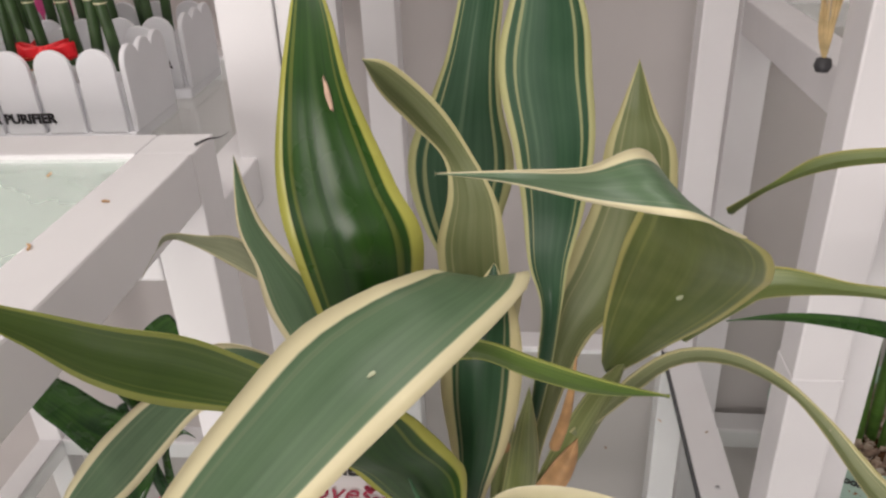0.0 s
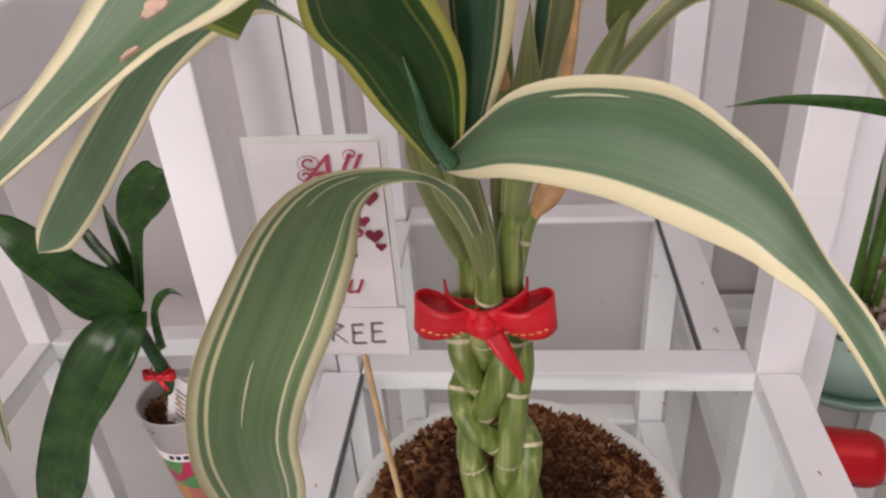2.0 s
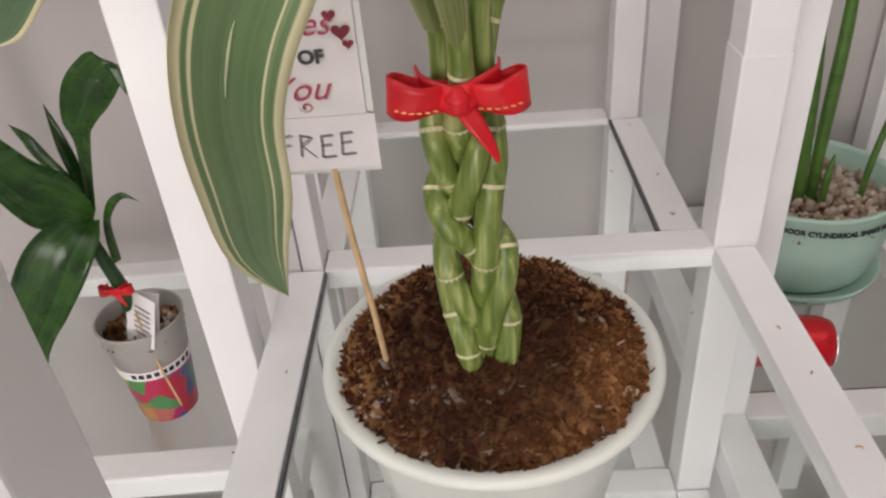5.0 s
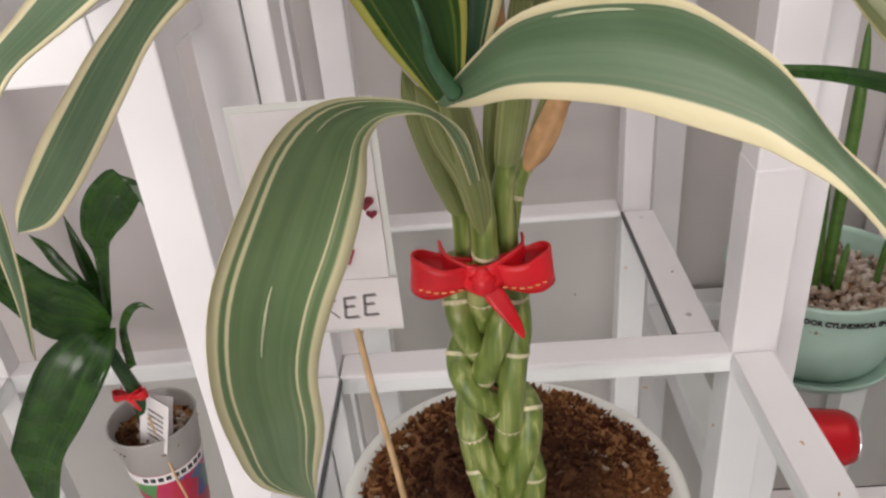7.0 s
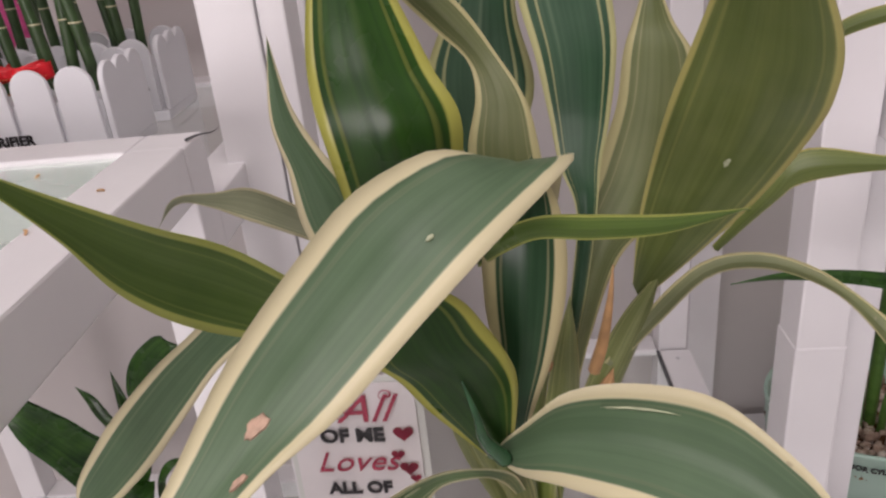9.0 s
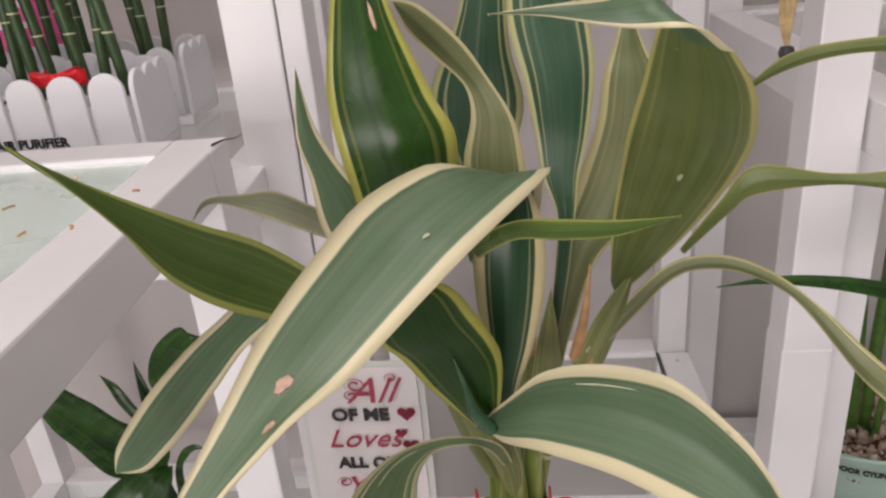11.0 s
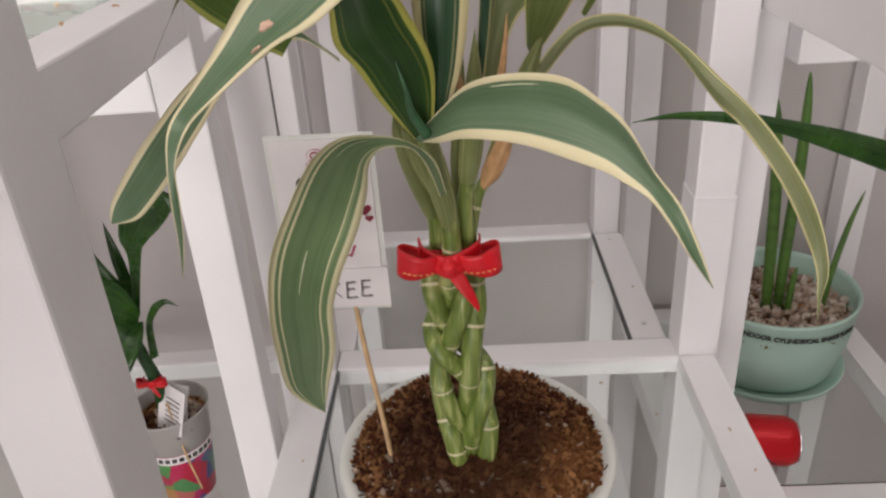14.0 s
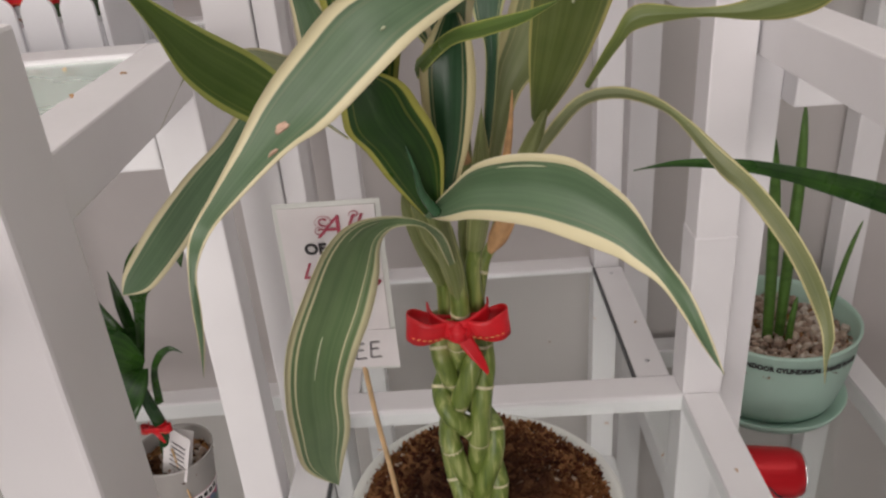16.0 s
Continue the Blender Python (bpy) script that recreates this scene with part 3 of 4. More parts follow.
# leafy shoots above the ribbon, with the half-width at the foot
SHOOTS = (
    ((56, 345, 284), (56, 343, 310), (52, 338, 326), (49, 332, 343), 4.0, (0.40,)),
    ((64.5, 338, 284), (64, 335, 312), (62.5, 330, 331), (60, 322, 350), 5.3, (0.16,)),
    ((74, 347, 284), (72, 345, 314), (75, 341, 335), (78, 336, 356), 4.6, (0.70,)),
    ((73, 352, 288), (78, 355, 314), (85, 358, 326), (93, 358, 345), 3.9, (0.28,)),
)
for *p, r, nodes in SHOOTS:
    stalk([tuple(v / 1000 for v in q) for q in p], r / 1000, nodes, 0.75)
# pale folded leaf bases that clasp the shoots
for i, rows in enumerate((
    [(64, 333, 304, 3, 0, 0), (62, 328, 322, 5.2, -1, 1), (59, 321, 340, 5.6, -1, 2), (57, 313, 357, 5.4, -1, 2), (55, 306, 372, 3, 0, 0)],
    [(62, 330, 316, 2, 0, -1), (58, 325, 334, 3.6, 0, 2), (53, 317, 350, 3.8, 0, 3), (50, 311, 363, 3.0, 0, 3), (46, 306, 372, 0, 0, 0)],
    [(55, 339, 312, 3.6, 0, 0), (51, 334, 328, 4.4, 0, 1), (47, 327, 346, 4.6, 0, 1), (44, 321, 362, 3.6, 0, 1), (42, 316, 374, 0, 0, 0)],
    [(74, 339, 330, 4.6, 0, 0), (76, 335, 344, 5.6, 0, 0), (78, 330, 362, 5.6, 0, 0), (79, 324, 384, 4, 0, 0), (80, 318, 410, 0, 0, 0)],
    [(69, 347, 308, 1, 0, 0), (68, 344, 334, 2.2, 0, 0), (70, 340, 356, 2.8, 0, 0), (72, 334, 380, 3, 0, 0), (74, 328, 405, 0, 0, 0)],
    [(86, 356, 330, 3.5, 0, -1), (93, 355, 345, 5.4, 0, -2), (99, 353, 362, 5.6, 0, -2), (106, 350, 382, 4, 0, -2), (113, 347, 402, 0, 0, 0)],
)):
    part("leaf_base", blade(rows, 0.65, 0.02, 24, 8, seed=60 + i), SHOOT, plant, "pale streaked leaf base")

LEAVES = {
    "L1": [(68, 335, 391, 4, 0, 0),(68, 313, 448, 10, 0, 0),(63, 283, 464, 15, 5, -4),(45, 263, 459, 14, -2, -6),(31, 251, 448, 14, -1, -5),(17, 236, 436, 11, -1, -5),(7, 222, 427, 9, 0, 0),(-3, 207, 418, 4, 0, -1),(-8, 195, 412, 3, 0, 0),(-11, 191, 402, 1.4, 0, 0.4),(-12, 190, 390, 1.2, 0.6, 0),(-13, 190, 378, 0.9, 0, 0),(-15, 190, 366, 0, 0, 0)],
    "L2": [(5, 305, 413, -6, 0, -7),(-12, 290, 432, -7, 0, -11),(-24, 275, 448, -6, 0, -9),(-32, 260, 466, -1, 0, -5),(-38, 247, 481, 1, 0, -2),(-43, 240, 491, 0, 0, 0)],
    "L3": [(18, 305, 435, 6, 0, 5),(16, 302, 448, 8, 0, 5),(13, 298, 462, 5, 0, 2),(10, 294, 476, 3, 0, 1),(11, 290, 495, 0, 0, 0)],
    "L4": [(35, 306, 426, 11, 0, 1),(36, 297, 465, 17, 0, 2),(31, 300, 485, 15, 0, 0),(28, 304, 506, 9, 0, 0),(27, 310, 523, 5, 0, 0),(25, 318, 538, 0, 0, 0)],
    "L5": [(64, 320, 443, 10, 0, 0),(63, 322, 455, 10, 0, -1),(63, 328, 468, 7, 0, -1),(58, 334, 479, 4, 0, 1),(49, 336, 490, 4, 0, 3),(39, 336, 500, 2, 0, 4),(33, 335, 506, 0, 0, 0)],
    "L6": [(66, 335, 427, 3, 0, 0),(58, 345, 447, 11, 0, 0),(57, 355, 467, 17, 0, -1),(59, 362, 486, 11, 0, -2),(61, 366, 501, 8, 0, 0),(64, 372, 522, 6, 0, 0),(64, 380, 546, 0, 0, 0)],
    "L7": [(80, 336, 372, 1.5, 0, 0),(84, 330, 405, 2.4, 0, 0),(86, 325, 433, 3, 0, 0),(85, 330, 446, 6, 0, 0),(86, 340, 458, 9, 0, -1),(86, 347, 476, 12, 0, 1),(83, 355, 496, 14, 0, -1),(83, 360, 515, 11, 0, 0),(81, 365, 542, 0, 0, 0)],
    "L9": [(107, 355, 390, 2, 0, -3),(113, 330, 423, 11, 0, -5),(116, 295, 461, 15, -5, -3),(113, 268, 485, 12, -7, -3),(106, 244, 504, 6, -6, -3)],
    "L9B": [(106, 244, 504, 6, -6, -3),(99, 236, 511, 4, -4, -4),(89, 236, 511, 2, 0, -3),(76, 237, 512, 0, 0, -1),(65, 238, 512, 0, 0, 0)],
    "L10": [(137, 340, 459, 1, 0, -1),(142, 325, 473, 0, 0, -1),(153, 320, 482, 1, 0, -2),(170, 315, 486, 1, 0, -2),(192, 310, 486, 0, 0, -3),(210, 305, 484, 1, 0, -3),(239, 300, 471, 0, 0, 0)],
    "L11": [(131, 350, 407, 1, 0, -1),(141, 335, 430, 2, 0, -2),(149, 330, 441, 1, 0, -5),(172, 325, 442, 1, 0, -2),(192, 320, 442, 3, 0, -4),(208, 315, 447, 2, 0, -8),(219, 310, 453, 2, 0, -8),(229, 305, 461, 0, 0, 0)],
    "L12": [(97, 352, 362, 2, 0, -1),(114, 350, 385, 1, 0, -4),(128, 347, 401, 1, 0, -3),(144, 343, 405, 1, 0, -3),(159, 335, 402, 1, 0, -3),(170, 325, 395, -1, 0, -2),(184, 315, 379, 1, 0, -7),(198, 308, 366, -3, 0, -3),(215, 300, 343, -2, 0, -5),(228, 295, 318, -2, 0, -6),(233, 290, 300, -3, 0, 0),(233, 288, 286, -1, 0, 0),(234, 287, 273, 0, 0, 0)],
    "L13": [(54, 296, 369, 2, 0, -1),(63, 288, 378, -1, -4, -6),(75, 282, 386, -1, -10, -8),(94, 274, 389, 0, -14, -10),(112, 264, 388, -1, -16, -11),(125, 254, 383, -2, -14, -8),(132, 246, 378, -3, -11, -6),(139, 236, 370, -2, -6, -3),(144, 222, 364, -2, -3, -3),(148, 212, 356, -1, 0, -3),(153, 203, 346, 0, 0, 0)],
    "L14": [(62, 322, 332, -1.7, 0.0, -0.8),(58, 302, 356, -1.7, 0.0, -1.7),(50, 288, 370, 0.8, 0.0, -1.7),(39, 280, 375, 0.8, 1.7, -3.4),(30, 268, 376, 4.2, 5.9, -7.6),(25, 254, 371, 8.4, 7.6, -10.1),(20, 239, 361, 10.1, 7.6, -9.2),(14, 229, 348, 10.9, 7.6, -6.7),(10, 226, 331, 10.1, 7.6, -5.0),(8, 231, 309, 10.1, 5.9, -3.4),(4, 242, 282, 7.6, 2.5, 0.0),(5, 257, 256, 0.0, 0.0, 0.0)],
    "L15": [(56, 296, 370, 4, 0, 0),(52, 290, 391, 11, 0, 5),(47, 284, 406, 14, 0, 4),(41, 278, 418, 15, 0, 4),(37, 274, 432, 11, 0, 3),(27, 272, 442, 0, 0, 0)],
    "L16": [(62, 306, 366, 2, 0, 0),(63, 305, 380, 5, 0, 0),(65, 304, 398, 8.5, 0, -1),(66, 301, 418, 11, 0, -2),(67, 301, 434, 11, 0, -2),(69, 305, 446, 7, 0, -1),(70, 312, 456, 0, 0, 0)],
    "L17": [(54, 305, 431, 0, 0, -4),(68, 285, 446, 0, 0, -3),(81, 270, 452, 0, 0, -3),(94, 258, 457, 0, 0, -2),(106, 247, 464, 0, 0, 0)],
    "L18": [(20, 318, 400, 1, 0, -1),(2, 320, 413, 3, 0, -4),(-16, 322, 411, 5, 0, -8),(-36, 326, 394, 4.5, -3, -5),(-54, 330, 376, 7, -5, -5.5),(-73, 334, 355, 9, -7, -5),(-89, 337, 337, 9, -5, -4.5),(-101, 338, 324, 7, -3, -3.5),(-110, 338, 317, 0, 0, 0)],
    "L19": [(0, 350, 423, -1, 0, -5),(-28, 370, 426, -2, 0, -6),(-46, 380, 425, -1, 0, -3),(-65, 390, 422, 1, 0, -1),(-84, 410, 404, 0, 0, 0),(-107, 430, 377, 0, 0, 0)],
    "L20": [(81, 345, 350, 2, 0, 0),(86, 347, 376, 3, 0, -1),(93, 350, 404, 7, 0, 2),(101, 352, 419, 15, 0, 1),(109, 355, 434, 17, 0, 0),(113, 360, 454, 13, 0, 0),(114, 365, 470, 11, 0, -1),(113, 369, 480, 6, 0, -1),(112, 371, 496, 0, 0, 0)],
}
BLEMISH = {"L1": ((0.447, -0.02, 0.013, 0.15, SCAR), (0.50, 0.45, 0.008, 0.10, SCAR), (0.262, 0.24, 0.004, 0.035, PALE)), "L4": ((0.595, 0.36, 0.042, 0.07, SCAR),), "L9": ((0.47, 0.1, 0.012, 0.05, PALE),), "L14": ((0.66, -0.02, 0.045, 0.025, PALE), (0.36, -0.35, 0.05, 0.02, PALE)), "L13": ((0.30, -0.55, 0.05, 0.02, PALE),)}
LOOK = {
    "L1": (GREEN, "broad arching leaf with wide cream margins"), "L2": (MEADOW, "dark green leaf with yellow margins"), "L3": (GREEN, "small pointed upright leaf"),
    "L4": (DEEP, "tall upright dark leaf with yellow margins"), "L5": (ARCH, "narrow drooping grey-green leaf"), "L6": (BLUISH, "tall upright variegated leaf"),
    "L7": (BLUISH, "tall glossy upright leaf with cream margins"), "L9": (OLIVE, "broad olive leaf folded over at its top"), "L9B": (GREEN, "folded grey-green tip with cream margins"), "L10": (OLIVE, "slender leaf reaching outward"),
    "L11": (OLIVE, "twisted slender olive leaf"), "L12": (ARCH, "long thin arching pale olive leaf"), "L13": (GREEN, "broad drooping leaf with cream margins"),
    "L14": (STRIPED, "broad hanging leaf with cream stripes"), "L15": (DEEP, "dark glossy inner leaf"), "L16": (CREAMY, "dark inner leaf with one cream margin"),
    "L17": (MEADOW, "thin pointed leaf"), "L18": (GREEN, "hanging grey-green leaf with cream margins"), "L19": (GREY, "thin curled leaf"), "L20": (ARCH, "pale upright leaf"),
}
for i, (key, rows) in enumerate(LEAVES.items()):
    m, label = LOOK[key]
    made = part("leaf", blade(rows, seed=i), m, plant, label)
    for u, a, ru, ra, mat in BLEMISH.get(key, ()):
        part("blemish", patch(rows, u, a, ru, ra, seed=i), mat, made, "small dry brown spot")

# ---- ribbon bow ----
def ribbon_strip(path, half, thick=0.0005, steps=30):
    """A ribbon along a spline; half(u) gives the half-width vector."""
    bm = bmesh.new()
    rows = []
    for k in range(steps + 1):
        u = k / steps
        c, h = Vector(spline(path, u)), Vector(half(u))
        d = Vector(spline(path, min(1, u + 0.02)) - spline(path, max(0, u - 0.02))).normalized()
        n = d.cross(h).normalized() * thick
        rows.append([bm.verts.new(c + h * a + n * s) for s in (1, -1) for a in (-1, -0.5, 0, 0.5, 1)])
    for a, b in zip(rows, rows[1:]):
        for j in range(4):
            bm.faces.new((a[j], a[j + 1], b[j + 1], b[j]))
            bm.faces.new((a[6 + j], a[5 + j], b[5 + j], b[6 + j]))
        bm.faces.new((a[0], b[0], b[5], a[5]))
        bm.faces.new((a[4], a[9], b[9], b[4]))
    for r in (rows[0], rows[-1]):
        bm.faces.new((r[0], r[1], r[2], r[3], r[4], r[9], r[8], r[7], r[6], r[5]))
    bmesh.ops.recalc_face_normals(bm, faces=bm.faces)
    return bm


def bow(at, s, label, group="", turn=0):
    e = thing("ribbon_bow", label, "ribbon bow", at, turn, group)
    for sx in (-1, 1):
        loop = [(0, -0.003, 0), (sx * 0.007, -0.0075, 0.0005), (sx * 0.016, -0.0095, 0.0005), (sx * 0.024, -0.0065, 0.0012), (sx * 0.0268, 0.0, 0.0010), (sx * 0.022, 0.0055, -0.0005), (sx * 0.010, 0.004, -0.001), (0, 0.001, 0)]
        loop = [tuple(s * v for v in p) for p in loop]
        lp = part("loop", ribbon_strip(loop, lambda u: (0.0010 * s * sx * math.sin(7 * u), -0.0014 * s * math.sin(9 * u), s * (0.0034 + 0.0042 * math.sin(math.pi * u) ** 0.8 + 0.0006 * math.sin(21 * u)))), RED, e, smooth=True)
        for k in range(7):
            u = 0.12 + 0.048 * k
            c = Vector(spline(loop, u))
            bm = boxed(c.x - 0.0009 * s, c.x + 0.0009 * s, c.y - 0.0011 * s, c.y - 0.0006 * s, c.z - 0.0042 * s, c.z - 0.0037 * s)
            part("stitch", bm, GOLD, lp)
    tail = [tuple(s * v for v in p) for p in ((0.001, -0.006, -0.002), (0.006, -0.010, -0.009), (0.011, -0.012, -0.017), (0.0145, -0.012, -0.0245))]
    part("tail", ribbon_strip(tail, lambda u: (0.0036 * s * (1 - 0.93 * u ** 2), 0.001, 0.0020 * s * (1 - 0.9 * u))), RED, e, smooth=True)
    wrap = [(-0.0160, 0.010, 0.004), (-0.013, -0.001, 0.003), (-0.005, -0.008, 0.001), (0, -0.009, 0), (0.006, -0.008, 0.002), (0.0155, 0.0, 0.005), (0.0165, 0.010, 0.005)]
    part("band", ribbon_strip([tuple(s * v for v in p) for p in wrap], lambda u: (0, 0.0005, 0.0062 * s * (1 - 0.35 * abs(2 * u - 1)))), RED, e, smooth=True)
    k = bmesh.new()
    bmesh.ops.create_icosphere(k, subdivisions=3, radius=1)
    k.transform(Matrix.Diagonal((0.0048 * s, 0.0042 * s, 0.0056 * s, 1)))
    for v in k.verts:
        v.co *= 1 + 0.12 * math.sin(v.co.z * 1400 / s)
    k.transform(Matrix.Translation((0, -0.009 * s, 0)))
    part("knot", k, RED, e, smooth=True)
    return e


bow((0.0625, 0.338, 0.288), 1.0, "small red satin ribbon bow tied round the bamboo stalks")

# dried sheaths on the stalks
def sheath(path, r, mat=SHEATH):
    part("dry_sheath", tube(path, lambda u: r * (1.0 - 0.9 * u) * (0.8 + 0.3 * math.sin(3 * u)), 9, 20), mat, plant, "dry orange-brown leaf sheath", smooth=True)


part("dry_sheath", blade([(82, 353, 321, 1.5, 0, -1), (86, 352, 328, 4.6, 0, -2), (91, 351, 339, 4.6, 0, -2), (95, 351, 350, 3.4, 0, -1), (98, 350, 362, 0, 0, 0)], 0.75, 0.05, 20, 8, seed=77), SHEATH, plant, "dry orange-brown leaf sheath")
sheath([(0.089, 0.334, 0.372), (0.0915, 0.331, 0.385), (0.0935, 0.330, 0.400), (0.0945, 0.330, 0.413)], 0.0026)
sheath([(0.072, 0.318, 0.385), (0.071, 0.316, 0.392), (0.0705, 0.316, 0.40)], 0.003)
# small glossy new shoot
part("new_shoot", tube([(0.058, 0.289, 0.374), (0.053, 0.284, 0.385), (0.0515, 0.281, 0.395), (0.0485, 0.280, 0.407)], lambda u: 0.0026 * (1 - 0.9 * u), 10, 20), BUD, plant, "small glossy dark curled new shoot", smooth=True)

# ---- price card on a skewer ----
def price_card():
    e = thing("price_card", "white printed card in a clear sleeve on a bamboo skewer", "price card", (0.018, 0.355, 0.14))
    m = Matrix.Translation(Vector((-0.0225, 0.015, 0.160))) @ pose(0, 0, 0, -3, -1, -2) @ Matrix.Diagonal((1.14, 1.0, 1.05, 1))

    def put(ob, mm=m):
        ob.data.transform(mm)
        return ob

    card = put(part("card", boxed(-0.0235, 0.0235, 0, 0.0008, -0.050, 0.043), PAPER, e))
    put(part("sleeve_edge", boxed(-0.0258, 0.0262, 0.0012, 0.0018, -0.056, 0.0455), BOWL, e, "clear plastic sleeve"))
    put(part("label_strip", boxed(-0.0235, 0.0265, -0.0008, -0.0003, -0.0535, -0.030), PAPER, e))
    rows = (("All", 0.020, 0.0265, INK_RED, 0.45, 0.0), ("OF ME", 0.0095, 0.0175, INK, 0, 0.0003), ("Loves", 0.015, 0.0035, INK_RED, 0.4, 0.0), ("ALL OF", 0.0085, -0.0075, INK, 0, 0.0003), ("You", 0.016, -0.0225, INK_RED, 0.4, 0.0))
    for text, size, z, mat, shear, bold in rows:
        x = 0.004 if text == "All" else -0.001
        lettering("lettering", text, size * 0.88, m @ Matrix.Translation((x, -0.0012, z)), mat, e, shear, 0.0002, bold)
    # curled flourishes of the script capitals
    for cx, cz, r, a0, turns in ((-0.0015, 0.0352, 0.0046, 0.6, 1.5), (-0.0035, 0.0300, 0.0036, 2.6, -1.4), (0.0135, 0.0385, 0.0030, 3.6, 1.2), (-0.0115, -0.0155, 0.0036, 1.2, 1.5), (0.0015, -0.0255, 0.0028, 4.2, -1.2)):
        pts = [(cx + r * (0.35 + 0.65 * k / 11) * math.cos(a0 + 2 * math.pi * turns * k / 11), -0.0012, cz + 0.8 * r * (0.35 + 0.65 * k / 11) * math.sin(a0 + 2 * math.pi * turns * k / 11)) for k in range(12)]
        put(part("flourish", tube(pts, lambda u: 0.00042 * (1.15 - u), 5, 36), INK_RED, e, smooth=True))
    # hand-drawn capitals on the label strip
    strokes = {"F": ((0, 0, 1, 8), (1, 8, 5, 8.6), (0.6, 4.6, 4, 5)), "R": ((0, 0, 0.8, 8), (0.8, 8, 4.6, 7), (4.6, 7, 0.6, 4.2), (0.6, 4.2, 5, -0.4)), "E": ((0.4, 0, 1, 8), (1, 8, 5, 8.3), (0.6, 4.4, 4.2, 4.8), (0.4, 0, 5.2, 0.3))}
    for k, letter in enumerate("FREE"):
        bm = bmesh.new()
        for x0, z0, x1, z1 in strokes[letter]:
            for d in (0.0, 0.55):
                q = [(-0.0120 + 0.0078 * k + (x + d) * 0.00112, -0.0011, -0.0470 + (z - d) * 0.00118 + 0.0005 * math.sin(2.3 * k)) for x, z in ((x0, z0), ((x0 + x1) / 2 + 0.15, (z0 + z1) / 2 - 0.1), (x1, z1))]
                tube(q, 0.00022, 4, 4, bm)
        put(part("lettering", bm, PENCIL, e))
    for x, z, s in ((0.0180, 0.0205, 0.0038), (0.0185, 0.004, 0.0035), (0.0150, 0.0105, 0.0025), (0.0205, -0.001, 0.0021)):
        bm = bmesh.new()
        ps = []
        for k in range(28):
            a = 2 * math.pi * k / 28
            ps.append(bm.verts.new((x + s * 0.0625 * 16 * math.sin(a) ** 3, -0.0011, z + s * 0.0625 * (13 * math.cos(a) - 5 * math.cos(2 * a) - 2 * math.cos(3 * a) - math.cos(4 * a)))))
        f = bm.faces.new(ps)
        bmesh.ops.solidify(bm, geom=[f], thickness=0.0002)
        put(part("heart", bm, INK_RED, e))
    part("skewer", tube([(0.001, 0.0, -0.02), (-0.003, -0.0, 0.03), (-0.010, 0.009, 0.075), (-0.016, 0.0185, 0.13)], 0.0016, 8, 12), WOOD, e, smooth=True)


price_card()

# ---- mint pot with a cylindrical snake plant ----
MP = (0.521, 0.974)
SHELF_R = -0.267


def mint_pot():
    e = thing("plant_pot", "mint green ribbed plastic pot with saucer on the glass shelf", "plant pot", (*MP, SHELF_R))
    s = part("saucer", lathe([(0, 0.001), (0.098, 0.001), (0.110, 0.006), (0.117, 0.020), (0.114, 0.020), (0.107, 0.009), (0, 0.007)], 64), MINT, e, smooth=True)
    n = 144
    bm = bmesh.new()
    prof = [(0.086, 0.009), (0.095, 0.014), (0.101, 0.027), (0.111, 0.073), (0.1155, 0.104), (0.118, 0.135), (0.1205, 0.139), (0.120, 0.143), (0.1165, 0.143), (0.115, 0.135), (0.109, 0.085), (0.0, 0.080)]
    rings = []
    for i, (r, z) in enumerate(prof):
        if r == 0:
            rings.append([bm.verts.new((0, 0, z))])
            continue
        rib = 0.0011 if 1 <= i <= 4 else 0
        rings.append([bm.verts.new(((r + rib * math.cos(k * math.pi)) * math.cos(2 * math.pi * k / n), (r + rib * math.cos(k * math.pi)) * math.sin(2 * math.pi * k / n), z)) for k in range(n)])
    for a, b in zip(rings, rings[1:]):
        for k in range(n):
            q = list(dict.fromkeys([a[k % len(a)], a[(k + 1) % len(a)], b[(k + 1) % len(b)], b[k % len(b)]]))
            bm.faces.new(q)
    part("pot_body", bm, MINT, e, smooth=True)
    t = lettering("lettering", "INDOOR CYLINDRICAL SNAKE PLANT", 0.0098, Matrix.Translation((0.0, 0, 0)), INK, e, 0.0, 0.0004, 0.0004)
    bend_text(t, 0.1196, 0)
    t.data.transform(pose(0, 0, 0.118, 0, 2.0, 2))


def pebbles(name, label, at, r, z, n, seed, size=(0.004, 0.009)):
    rng = random.Random(seed)
    bm = bmesh.new()
    for _ in range(n):
        q, a = math.sqrt(rng.random()) * r, rng.random() * 6.283
        tmp = bmesh.new()
        bmesh.ops.create_icosphere(tmp, subdivisions=1, radius=1)
        for v in tmp.verts:
            v.co *= 1 + rng.uniform(-0.18, 0.18)
        s = rng.uniform(*size)
        join(bm, tmp, pose(q * math.cos(a), q * math.sin(a), rng.uniform(-0.003, 0.004), rng.uniform(0, 360), rng.uniform(0, 360), 0) @ Matrix.Diagonal((s, s * rng.uniform(0.6, 1), s * rng.uniform(0.45, 0.8), 1)))
    ob = mesh_object(name, bm, PEBBLE, smooth=True)
    ob.location = (*at, z)
    tagged(ob, label, "pebbles", kind="stuff")


mint_pot()
coir("potting_soil", "dark brown potting soil under pebbles in the mint pot", MP, 0.112, SHELF_R + 0.106, 0.006, 900, 11)
pebbles("pebbles", "beige and brown river pebbles covering the soil", MP, 0.108, SHELF_R + 0.114, 760, 3)


